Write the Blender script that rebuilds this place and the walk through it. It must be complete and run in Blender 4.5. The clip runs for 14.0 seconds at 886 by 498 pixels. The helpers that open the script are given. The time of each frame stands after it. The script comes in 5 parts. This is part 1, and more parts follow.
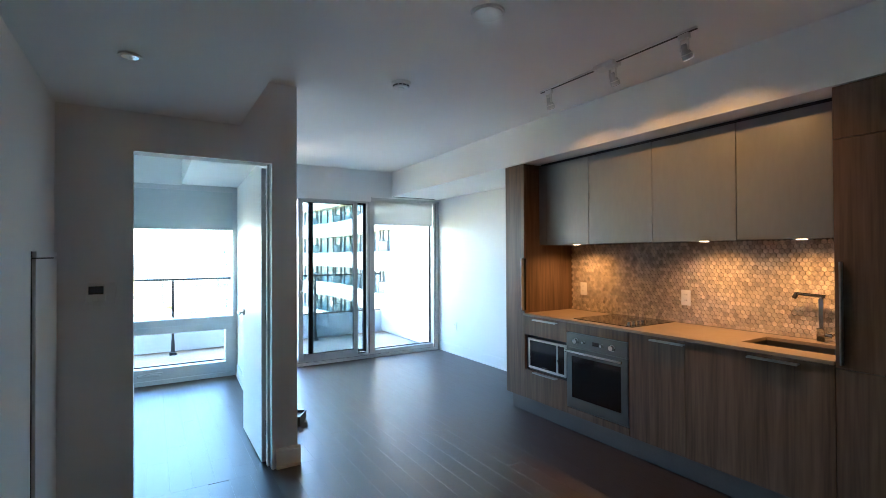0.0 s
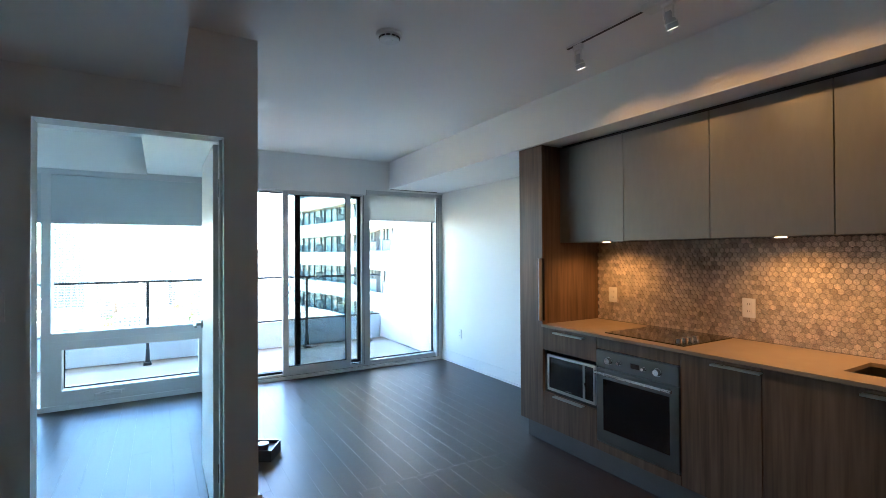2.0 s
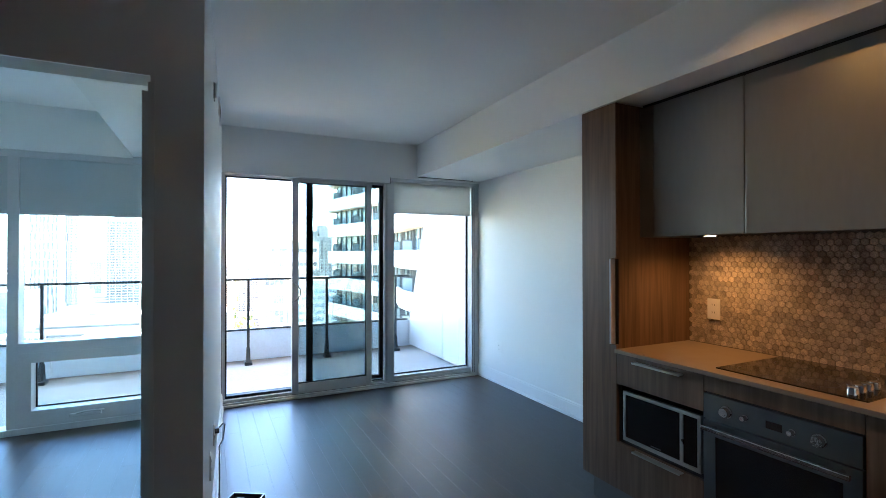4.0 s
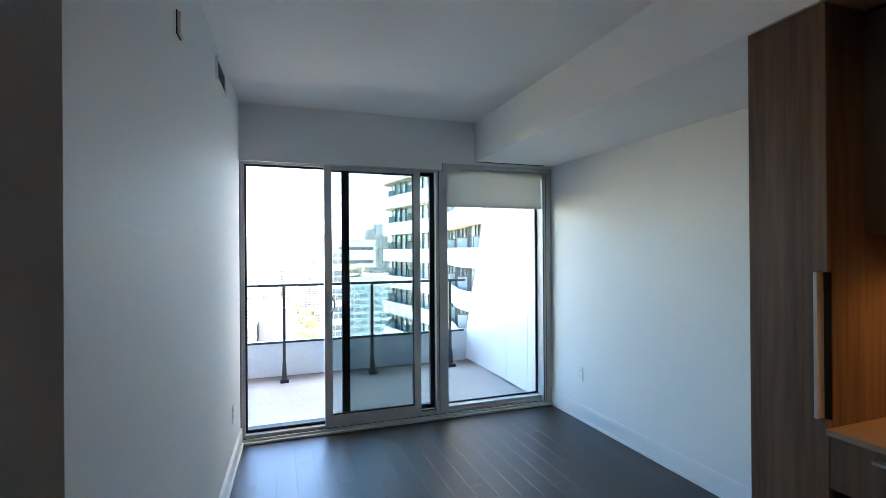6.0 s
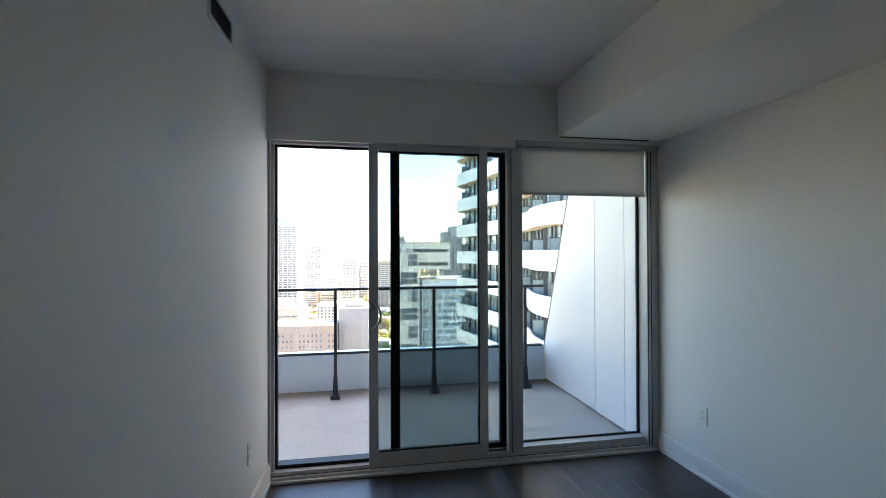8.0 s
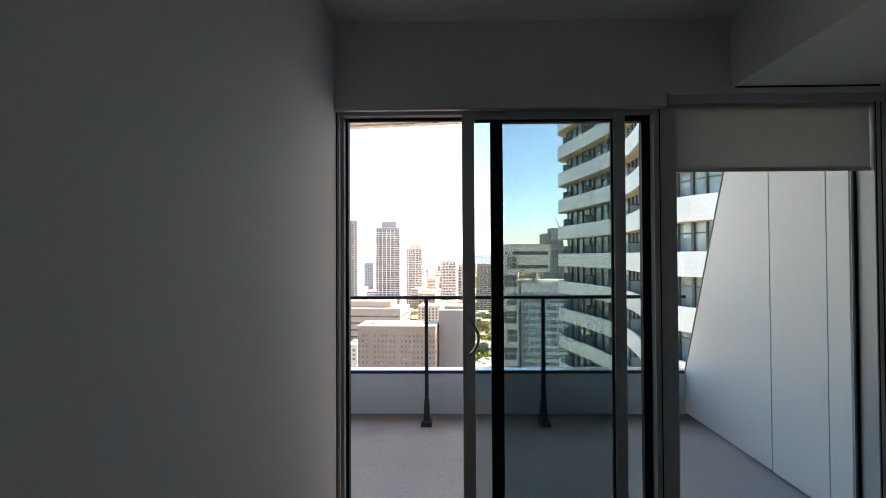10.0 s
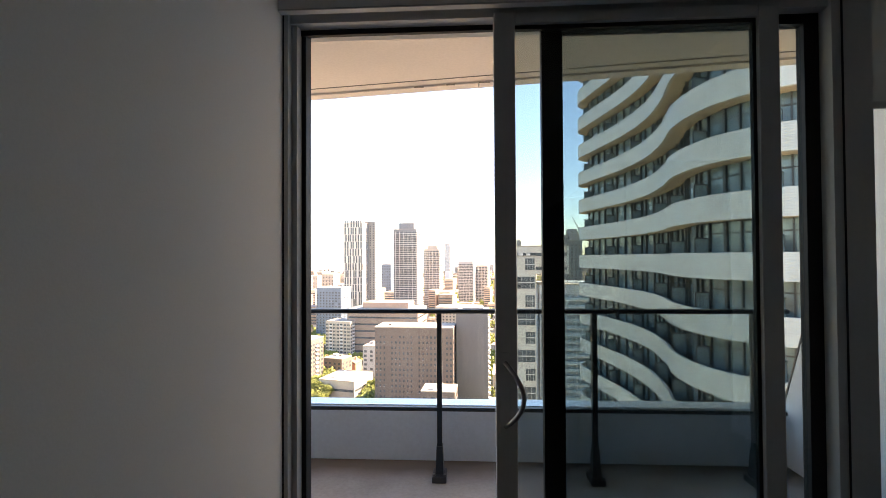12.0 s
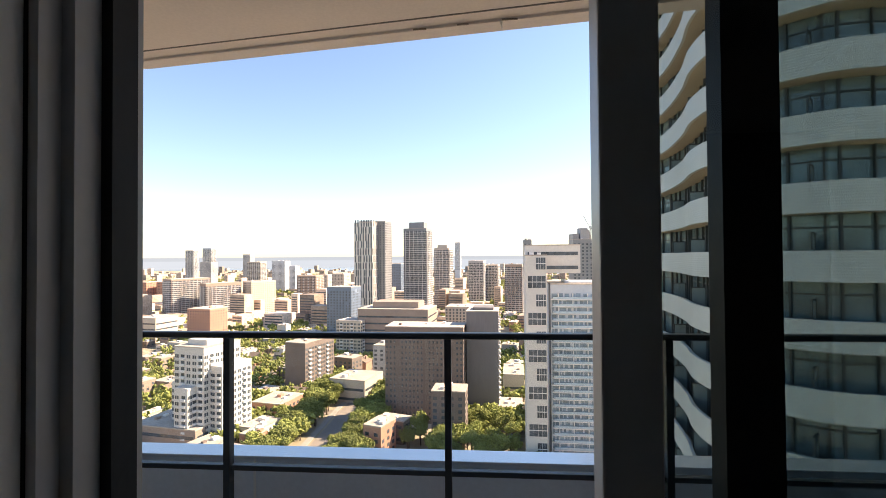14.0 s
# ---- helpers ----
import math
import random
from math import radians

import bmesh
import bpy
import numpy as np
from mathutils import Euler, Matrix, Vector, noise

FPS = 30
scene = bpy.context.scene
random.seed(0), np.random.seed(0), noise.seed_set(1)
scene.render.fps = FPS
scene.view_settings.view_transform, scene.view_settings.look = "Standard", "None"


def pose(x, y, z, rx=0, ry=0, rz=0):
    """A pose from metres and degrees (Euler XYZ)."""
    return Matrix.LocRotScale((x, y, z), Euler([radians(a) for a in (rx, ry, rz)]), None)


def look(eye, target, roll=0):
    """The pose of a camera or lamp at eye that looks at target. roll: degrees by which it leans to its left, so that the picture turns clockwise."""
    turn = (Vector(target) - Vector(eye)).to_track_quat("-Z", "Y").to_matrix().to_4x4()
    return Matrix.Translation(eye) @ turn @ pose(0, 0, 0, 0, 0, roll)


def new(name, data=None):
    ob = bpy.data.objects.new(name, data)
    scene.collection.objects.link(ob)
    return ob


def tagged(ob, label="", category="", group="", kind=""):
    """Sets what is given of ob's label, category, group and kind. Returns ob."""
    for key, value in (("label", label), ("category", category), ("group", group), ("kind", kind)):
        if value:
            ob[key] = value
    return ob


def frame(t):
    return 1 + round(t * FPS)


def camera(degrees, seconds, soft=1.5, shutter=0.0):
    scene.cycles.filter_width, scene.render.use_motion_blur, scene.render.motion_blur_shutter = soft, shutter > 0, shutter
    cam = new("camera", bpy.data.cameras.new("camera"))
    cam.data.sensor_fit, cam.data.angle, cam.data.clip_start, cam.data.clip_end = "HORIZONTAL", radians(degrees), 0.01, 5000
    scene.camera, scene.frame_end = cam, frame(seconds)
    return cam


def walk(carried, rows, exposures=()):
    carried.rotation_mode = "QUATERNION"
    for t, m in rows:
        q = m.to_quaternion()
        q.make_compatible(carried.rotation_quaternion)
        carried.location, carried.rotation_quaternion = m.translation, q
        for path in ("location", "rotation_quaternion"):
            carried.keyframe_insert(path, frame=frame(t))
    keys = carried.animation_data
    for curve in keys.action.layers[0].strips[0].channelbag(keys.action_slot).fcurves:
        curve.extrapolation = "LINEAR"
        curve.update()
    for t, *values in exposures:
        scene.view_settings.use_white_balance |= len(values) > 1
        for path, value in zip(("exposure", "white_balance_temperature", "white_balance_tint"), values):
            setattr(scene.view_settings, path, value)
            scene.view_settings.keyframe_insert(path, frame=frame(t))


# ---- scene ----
cam = camera(86.0, 14.0, soft=0.8)
PATH = [
    (0, (0.142, 0.57, 1.455), (1.186, 2.276, 1.475), -0.3),
    (0.5, (0.205, 0.701, 1.448), (1.242, 2.411, 1.465), -0.3),
    (1, (0.287, 0.849, 1.457), (1.327, 2.557, 1.472), -0.3),
    (1.5, (0.393, 1.0, 1.449), (1.432, 2.71, 1.464), -0.4),
    (2, (0.542, 1.166, 1.454), (1.565, 2.884, 1.471), -0.3),
    (2.5, (0.642, 1.347, 1.451), (1.646, 3.077, 1.465), -0.4),
    (2.7, (0.716, 1.422, 1.457), (1.701, 3.162, 1.463), -0.2),
    (5, (1.181, 2.401, 1.434), (1.982, 4.233, 1.452), -0.3),
    (5.5, (1.291, 2.639, 1.466), (2.033, 4.497, 1.472), -0.3),
    (6, (1.371, 2.862, 1.489), (2.044, 4.745, 1.493), -0.4),
    (6.5, (1.445, 3.028, 1.475), (2.054, 4.933, 1.486), -0.3),
    (7, (1.499, 3.267, 1.499), (2.083, 5.18, 1.496), -0.4),
    (7.5, (1.579, 3.458, 1.466), (2.096, 5.39, 1.477), -0.4),
    (8, (1.661, 3.647, 1.464), (2.033, 5.612, 1.48), -0.2),
    (8.5, (1.687, 3.805, 1.459), (1.93, 5.79, 1.476), -0.1),
    (8.7, (1.716, 3.858, 1.462), (1.901, 5.849, 1.48), -0.1),
    (11, (1.697, 4.972, 1.453), (1.617, 6.97, 1.486), -0.3),
    (11.5, (1.684, 5.196, 1.446), (1.597, 7.193, 1.48), -0.2),
    (12, (1.688, 5.427, 1.456), (1.576, 7.424, 1.491), -0.3),
    (12.5, (1.682, 5.653, 1.462), (1.541, 7.647, 1.493), -0.4),
    (13, (1.653, 5.881, 1.47), (1.522, 7.876, 1.504), -0.3),
    (13.5, (1.643, 6.1, 1.473), (1.513, 8.096, 1.505), -0.4),
    (14, (1.638, 6.329, 1.475), (1.484, 8.323, 1.507), -0.4),
]
EXPOSURES = [(0.0, 6.36, 5700, 9.5), (2.5, 5.88, 5700, 9.5), (5.0, 5.3, 5800, 10), (6.0, 5.22, 6000, 11), (7.0, 4.92, 6250, 12), (8.5, 3.85, 6600, 14),
             (11.0, 2.86, 7150, 18), (12.5, 2.8, 7300, 20), (13.2, 2.54, 7000, 17), (13.6, 2.2, 6800, 16), (14.0, 1.7, 6800, 16)]
walk(cam, [(t, look(e, g, r)) for t, e, g, r in PATH], EXPOSURES)

# ---- world and sun ----
SUN_AZ = 70.0      # degrees from +y towards +x
SUN_EL = 38.0
world = bpy.data.worlds.new("sky")
scene.world = world
world.use_nodes = True
wn = world.node_tree.nodes
sky = wn.new("ShaderNodeTexSky")
sky.sky_type = "NISHITA"
sky.sun_disc = False
sky.sun_elevation = radians(SUN_EL)
sky.sun_rotation = radians(SUN_AZ)
sky.air_density, sky.dust_density, sky.ozone_density = 1.0, 0.35, 1.6
wn["Background"].inputs["Strength"].default_value = 0.085
world.node_tree.links.new(sky.outputs[0], wn["Background"].inputs["Color"])
sun = new("sun", bpy.data.lights.new("sun", "SUN"))
sun.data.energy, sun.data.angle, sun.data.color = 5.0, radians(0.5), (1.0, 0.80, 0.58)
d_sun = Vector((math.sin(radians(SUN_AZ)) * math.cos(radians(SUN_EL)), math.cos(radians(SUN_AZ)) * math.cos(radians(SUN_EL)), math.sin(radians(SUN_EL))))
sun.matrix_world = look(d_sun * 50, (0, 0, 0))


# ---- materials ----
def mat(name, color, rough=0.5, metal=0.0, vary=0.08, scale=8.0, fine=60.0, bump=0.05, stretch=(1, 1, 1), coat=0.0, rnd=0.0, spec=0.5, alt=None, island=False):
    m = bpy.data.materials.new(name)
    m.use_nodes = True
    nt = m.node_tree
    N, L = nt.nodes, nt.links
    p = N["Principled BSDF"]
    p.inputs["Roughness"].default_value = rough
    p.inputs["Metallic"].default_value = metal
    p.inputs["Coat Weight"].default_value = coat
    p.inputs["Specular IOR Level"].default_value = spec
    tc = N.new("ShaderNodeTexCoord")
    mp = N.new("ShaderNodeMapping")
    mp.inputs["Scale"].default_value = stretch
    L.new(tc.outputs["Object"], mp.inputs["Vector"])
    oi = N.new("ShaderNodeObjectInfo")
    sh = N.new("ShaderNodeVectorMath")
    sh.operation = "ADD"
    mul = N.new("ShaderNodeMath")
    mul.operation = "MULTIPLY"
    mul.inputs[1].default_value = 37.0
    L.new(oi.outputs["Random"], mul.inputs[0])
    L.new(mp.outputs[0], sh.inputs[0])
    L.new(mul.outputs[0], sh.inputs[1])
    n1 = N.new("ShaderNodeTexNoise")
    n1.inputs["Scale"].default_value = scale
    n1.inputs["Detail"].default_value = 3
    n2 = N.new("ShaderNodeTexNoise")
    n2.inputs["Scale"].default_value = fine
    n2.inputs["Detail"].default_value = 2
    L.new(sh.outputs[0], n1.inputs["Vector"])
    L.new(sh.outputs[0], n2.inputs["Vector"])
    add = N.new("ShaderNodeMath")
    add.operation = "ADD"
    L.new(n1.outputs["Fac"], add.inputs[0])
    L.new(n2.outputs["Fac"], add.inputs[1])
    half = N.new("ShaderNodeMath")
    half.operation = "MULTIPLY"
    half.inputs[1].default_value = 0.5
    L.new(add.outputs[0], half.inputs[0])
    r = N.new("ShaderNodeValToRGB")
    a = alt or color
    r.color_ramp.elements[0].position, r.color_ramp.elements[1].position = 0.34, 0.66
    r.color_ramp.elements[0].color = (*[c * (1 - vary) for c in a], 1)
    r.color_ramp.elements[1].color = (*[min(1, c * (1 + vary)) for c in color], 1)
    L.new(half.outputs[0], r.inputs["Fac"])
    out = r.outputs["Color"]
    if rnd:
        hs = N.new("ShaderNodeHueSaturation")
        mr = N.new("ShaderNodeMapRange")
        mr.inputs["To Min"].default_value, mr.inputs["To Max"].default_value = 1 - rnd, 1 + rnd
        src = oi.outputs["Random"]
        if island:
            ge = N.new("ShaderNodeNewGeometry")
            su, fr = N.new("ShaderNodeMath"), N.new("ShaderNodeMath")
            su.operation, fr.operation = "ADD", "FRACT"
            L.new(src, su.inputs[0])
            L.new(ge.outputs["Random Per Island"], su.inputs[1])
            L.new(su.outputs[0], fr.inputs[0])
            src = fr.outputs[0]
        L.new(src, mr.inputs["Value"])
        L.new(mr.outputs[0], hs.inputs["Value"])
        L.new(out, hs.inputs["Color"])
        out = hs.outputs["Color"]
    L.new(out, p.inputs["Base Color"])
    rr = N.new("ShaderNodeMapRange")
    rr.inputs["To Min"].default_value, rr.inputs["To Max"].default_value = max(0.02, rough - 0.07), min(1, rough + 0.07)
    L.new(n1.outputs["Fac"], rr.inputs["Value"])
    L.new(rr.outputs[0], p.inputs["Roughness"])
    if bump:
        b = N.new("ShaderNodeBump")
        b.inputs["Strength"].default_value = bump
        b.inputs["Distance"].default_value = 0.01
        L.new(n2.outputs["Fac"], b.inputs["Height"])
        L.new(b.outputs[0], p.inputs["Normal"])
    return m


def glass(name, tint, gloss=0.6):
    m = bpy.data.materials.new(name)
    m.use_nodes = True
    nt = m.node_tree
    N, L = nt.nodes, nt.links
    N.remove(N["Principled BSDF"])
    tr, gl, mx, fr, mu, pw = (N.new("ShaderNodeBsdfTransparent"), N.new("ShaderNodeBsdfGlossy"), N.new("ShaderNodeMixShader"),
                              N.new("ShaderNodeLayerWeight"), N.new("ShaderNodeMath"), N.new("ShaderNodeMath"))
    tr.inputs["Color"].default_value = (*tint, 1)
    gl.inputs["Roughness"].default_value = 0.01
    pw.operation, pw.inputs[1].default_value = "POWER", 5.0
    mu.operation, mu.inputs[1].default_value, mu.inputs[2].default_value = "MULTIPLY_ADD", 0.96 * gloss, 0.04 * gloss
    L.new(fr.outputs["Facing"], pw.inputs[0])
    L.new(pw.outputs[0], mu.inputs[0])
    L.new(mu.outputs[0], mx.inputs[0])
    L.new(tr.outputs[0], mx.inputs[1])
    L.new(gl.outputs[0], mx.inputs[2])
    L.new(mx.outputs[0], N["Material Output"].inputs["Surface"])
    return m


def glow(name, color, strength):
    m = bpy.data.materials.new(name)
    m.use_nodes = True
    p = m.node_tree.nodes["Principled BSDF"]
    p.inputs["Base Color"].default_value = (0.02, 0.02, 0.02, 1)
    p.inputs["Emission Color"].default_value = (*color, 1)
    p.inputs["Emission Strength"].default_value = strength
    return m


M_wall = mat("wall_paint", (0.83, 0.83, 0.815), 0.68, spec=0.3, vary=0.02, scale=1.3, fine=220, bump=0.04)
M_ceil = mat("ceiling_paint", (0.88, 0.88, 0.87), 0.8, vary=0.02, scale=1.5, fine=300, bump=0.06)
M_trim = mat("trim_paint", (0.82, 0.82, 0.81), 0.35, vary=0.02, scale=3, bump=0.01)
# White frame paint darkened: the shade of the door reveal in base colour
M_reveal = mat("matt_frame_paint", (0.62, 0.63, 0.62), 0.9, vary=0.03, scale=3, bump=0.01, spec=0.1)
M_plank = mat("dark_oak", (0.036, 0.0245, 0.0185), 0.40, vary=0.35, scale=3, fine=30, bump=0.03, stretch=(14, 1.2, 14), rnd=0.05, spec=0.5)
M_gap = mat("plank_joint", (0.012, 0.009, 0.008), 0.9, vary=0.1, spec=0.05)
M_wood = mat("walnut_laminate", (0.150, 0.092, 0.058), 0.42, spec=0.3, vary=0.26, scale=1.6, fine=9, bump=0.015, stretch=(6, 6, 0.3), alt=(0.106, 0.068, 0.047))
M_kick = mat("grey_kick", (0.115, 0.105, 0.10), 0.45, vary=0.06)
M_grey = mat("grey_lacquer", (0.225, 0.219, 0.198), 0.38, 0.6, vary=0.04, scale=1.2, fine=40, bump=0.0, coat=0.1, stretch=(1, 1, 0.25))
# Near-black that stands for shade in gaps, recesses and cabinet insides
M_dark = mat("shadow_gap", (0.015, 0.014, 0.013), 0.6, vary=0.05)
M_counter = mat("quartz_counter", (0.235, 0.18, 0.13), 0.42, vary=0.02, scale=10, fine=80, bump=0.0)
M_handle = mat("satin_steel", (0.5, 0.49, 0.47), 0.3, 1.0, vary=0.015, bump=0.0)
M_steel = mat("brushed_steel", (0.19, 0.19, 0.187), 0.33, 1.0, vary=0.015, scale=2, fine=30, bump=0.003, stretch=(1, 0.2, 6))
M_chrome = mat("chrome", (0.75, 0.75, 0.75), 0.1, 1.0, vary=0.02)
M_black = mat("black_glass", (0.008, 0.008, 0.009), 0.06, vary=0.1, bump=0.0, coat=0.3)
M_blackp = mat("black_plastic", (0.02, 0.02, 0.021), 0.4, vary=0.1)
M_hex = mat("stone_hex", (0.52, 0.44, 0.335), 0.4, vary=0.22, scale=26, fine=150, bump=0.08, rnd=0.3, alt=(0.34, 0.29, 0.24), island=True)
M_grout = mat("grout", (0.2, 0.175, 0.15), 0.85, vary=0.1, scale=40)
M_white = mat("white_plastic", (0.8, 0.8, 0.78), 0.35, vary=0.02)
M_alu = mat("white_aluminium", (0.55, 0.555, 0.565), 0.35, vary=0.03, scale=4, bump=0.01)
M_bow = mat("satin_grey_metal", (0.34, 0.33, 0.33), 0.38, 1.0, vary=0.02, bump=0.0)
M_blackalu = mat("black_aluminium", (0.028, 0.03, 0.033), 0.5, vary=0.08, spec=0.15)
M_shade = mat("shade_fabric", (0.55, 0.56, 0.55), 0.85, vary=0.03, scale=4, fine=500, bump=0.12)
nt = M_shade.node_tree
tl, mx = nt.nodes.new("ShaderNodeBsdfTranslucent"), nt.nodes.new("ShaderNodeMixShader")
tl.inputs["Color"].default_value = (0.7, 0.69, 0.66, 1)
mx.inputs[0].default_value = 0.43
nt.links.new(nt.nodes["Principled BSDF"].outputs[0], mx.inputs[1])
nt.links.new(tl.outputs[0], mx.inputs[2])
nt.links.new(mx.outputs[0], nt.nodes["Material Output"].inputs["Surface"])
M_blackout = mat("blackout_fabric", (0.47, 0.51, 0.52), 0.85, vary=0.03, scale=4, fine=500, bump=0.12)
M_conc = mat("balcony_concrete", (0.44, 0.43, 0.405), 0.8, vary=0.12, scale=1.6, fine=45, bump=0.1)
# brown water stain along the foot of the upstand
nt = M_conc.node_tree
pr = nt.nodes["Principled BSDF"]
src = pr.inputs["Base Color"].links[0].from_socket
tc = nt.nodes.new("ShaderNodeTexCoord")
sep = nt.nodes.new("ShaderNodeSeparateXYZ")
ns = nt.nodes.new("ShaderNodeTexNoise")
ns.inputs["Scale"].default_value = 2.2
sm = nt.nodes.new("ShaderNodeMath")
sm.operation = "MULTIPLY_ADD"
sm.inputs[1].default_value = 0.45
mr = nt.nodes.new("ShaderNodeMapRange")
mr.inputs[1].default_value, mr.inputs[2].default_value, mr.inputs[4].default_value = 8.56, 8.98, 0.95
mxs = nt.nodes.new("ShaderNodeMix")
mxs.data_type = "RGBA"
mxs.inputs[7].default_value = (0.13, 0.10, 0.075, 1)
nt.links.new(tc.outputs["Object"], sep.inputs[0])
nt.links.new(tc.outputs["Object"], ns.inputs["Vector"])
nt.links.new(ns.outputs["Fac"], sm.inputs[0])
nt.links.new(sep.outputs["Y"], sm.inputs[2])
nt.links.new(sm.outputs[0], mr.inputs[0])
nt.links.new(mr.outputs[0], mxs.inputs[0])
nt.links.new(src, mxs.inputs[6])
nt.links.new(mxs.outputs[2], pr.inputs["Base Color"])
M_upst = mat("white_concrete", (0.68, 0.75, 0.84), 0.7, vary=0.05, scale=2, fine=40, bump=0.05)
M_cap = mat("white_metal_cap", (0.84, 0.86, 0.88), 0.3, 0.75, vary=0.04, scale=1.5, fine=12, bump=0.01)
M_panel = mat("white_panel", (0.78, 0.785, 0.79), 0.35, vary=0.02, scale=1.2, bump=0.01)
M_rail = mat("dark_rail", (0.045, 0.05, 0.055), 0.38, 0.4, vary=0.1)
M_soffit = mat("balcony_soffit", (0.73, 0.665, 0.62), 0.8, vary=0.05, scale=1.2, fine=60, bump=0.06)
M_glass = glass("clear_glass", (0.93, 0.95, 0.95))
M_fixed = glass("fixed_glass", (0.74, 0.78, 0.785))
M_tint = glass("tinted_glass", (0.66, 0.715, 0.715), 0.8)
M_bedglass = glass("bedroom_glass", (0.76, 0.84, 0.85), 0.7)
M_lamp = glow("warm_lamp", (1.0, 0.60, 0.33), 0.3)
M_lamp2 = glow("warm_lamp_soft", (1.0, 0.78, 0.65), 0.05)


# ---- helpers of this scene ----
def box(bm, x0, x1, y0, y1, z0, z1, bev=0.0):
    vs = [bm.verts.new((x, y, z)) for z in (z0, z1) for x, y in ((x0, y0), (x1, y0), (x1, y1), (x0, y1))]
    fs = [(3, 2, 1, 0), (4, 5, 6, 7), (0, 1, 5, 4), (1, 2, 6, 5), (2, 3, 7, 6), (3, 0, 4, 7)]
    faces = [bm.faces.new([vs[i] for i in f]) for f in fs]
    if bev:
        edges = list({e for f in faces for e in f.edges})
        bmesh.ops.bevel(bm, geom=edges, offset=bev, segments=2, profile=0.6, affect="EDGES", clamp_overlap=True)
    return bm


def prism(bm, pts, z0, z1):
    a = [bm.verts.new((x, y, z0)) for x, y in pts]
    b = [bm.verts.new((x, y, z1)) for x, y in pts]
    n = len(pts)
    bm.faces.new(a[::-1])
    bm.faces.new(b)
    for i in range(n):
        bm.faces.new((a[i], a[(i + 1) % n], b[(i + 1) % n], b[i]))
    return bm


def cyl(bm, p, q, r, r2=None, n=20):
    p, q = Vector(p), Vector(q)
    r2 = r if r2 is None else r2
    d = q - p
    m = Matrix.Translation((p + q) / 2) @ d.to_track_quat("Z", "Y").to_matrix().to_4x4()
    bmesh.ops.create_cone(bm, cap_ends=True, segments=n, radius1=r, radius2=r2, depth=d.length, matrix=m)
    return bm


def tube(bm, pts, r, n=8):
    pts = [Vector(p) for p in pts]
    rings = []
    side = None
    for i, p in enumerate(pts):
        t = (pts[min(i + 1, len(pts) - 1)] - pts[max(i - 1, 0)]).normalized()
        if side is None:
            side = t.orthogonal().normalized()
        side = (side - t * side.dot(t)).normalized()
        up = t.cross(side)
        rings.append([bm.verts.new(p + (side * math.cos(2 * math.pi * k / n) + up * math.sin(2 * math.pi * k / n)) * r) for k in range(n)])
    for a, b in zip(rings, rings[1:]):
        for k in range(n):
            bm.faces.new((a[k], a[(k + 1) % n], b[(k + 1) % n], b[k]))
    bm.faces.new(rings[0][::-1])
    bm.faces.new(rings[-1])
    return bm


def mesh_of(name, bm, material):
    bmesh.ops.recalc_face_normals(bm, faces=bm.faces)
    me = bpy.data.meshes.new(name)
    bm.to_mesh(me)
    bm.free()
    me.materials.append(material)
    return me


def part(name, bm, material, parent=None, label="", smooth=False):
    me = mesh_of(name, bm, material)
    if smooth:
        for f in me.polygons:
            f.use_smooth = True
    ob = new(name, me)
    if parent:
        ob.parent = parent
        ob.matrix_parent_inverse = parent.matrix_world.inverted()
    return tagged(ob, label)


def boxpart(name, b, material, parent=None, label="", bev=0.0):
    return part(name, box(bmesh.new(), *b, bev), material, parent, label)


def thing(name, at, label, category, group="", kind=""):
    ob = new(name)
    ob.empty_display_size = 0.05
    ob.location = at
    ob.matrix_world = Matrix.Translation(at)
    return tagged(ob, label, category, group, kind)


def struct(name, bm, material, label=""):
    return tagged(part(name, bm, material), label, "", "", "structure")


# ---- plan ----
H = 2.63            # ceiling
YD = 3.93           # bedroom door wall, front face
YG = 6.95           # glazing line
XL = -0.32          # entry wall
XR = 3.895          # living room wall
KF = 3.03           # kitchen fronts
KB = 3.63           # backsplash
Y0 = -2.3           # closing wall behind


def xleft(y):       # partition face on the living side
    return 1.004 + (y - YD) * 0.0425


# ---- structure ----
bm = bmesh.new()
box(bm, -3.1, 4.2, Y0 - 0.1, YG + 0.02, -0.22, -0.012)
floor = struct("floor", bm, M_gap, "dark stained oak plank floor with a soft sheen")

bm = box(bmesh.new(), XL - 0.12, XL, Y0 - 0.1, YD, 0, H)
struct("wall_entry", bm, M_wall, "plain white painted entry wall")
bm = box(bmesh.new(), XL - 0.12, 4.2, Y0 - 0.1, Y0, 0, H)
struct("wall_back", bm, M_wall, "plain white painted wall")
bm = bmesh.new()
box(bm, XL - 0.12, 0.04, YD, YD + 0.12, 0, H)
box(bm, 0.04, 0.839, YD, YD + 0.12, 2.08, H)
prism(bm, [(0.839, YD), (xleft(YD), YD), (xleft(YD + 0.12), YD + 0.12), (0.839, YD + 0.12)], 0, H)
struct("wall_bedroom_door", bm, M_wall, "white painted wall around the bedroom doorway")
bm = prism(bmesh.new(), [(xleft(YD + 0.12) - 0.1, YD + 0.12), (xleft(YD + 0.12), YD + 0.12), (xleft(YG), YG), (xleft(YG) - 0.1, YG)], 0, H)
struct("wall_partition", bm, M_wall, "smooth white painted partition wall with faint scuffs")
bm = box(bmesh.new(), XR, 4.2, Y0, YG, 0, H)
struct("wall_right", bm, M_wall, "white painted living room wall")
# Unseen wall set close in, so less glass lights the bedroom
bm = box(bmesh.new(), -2.15, -2.05, YD + 0.12, YG, 0, H)
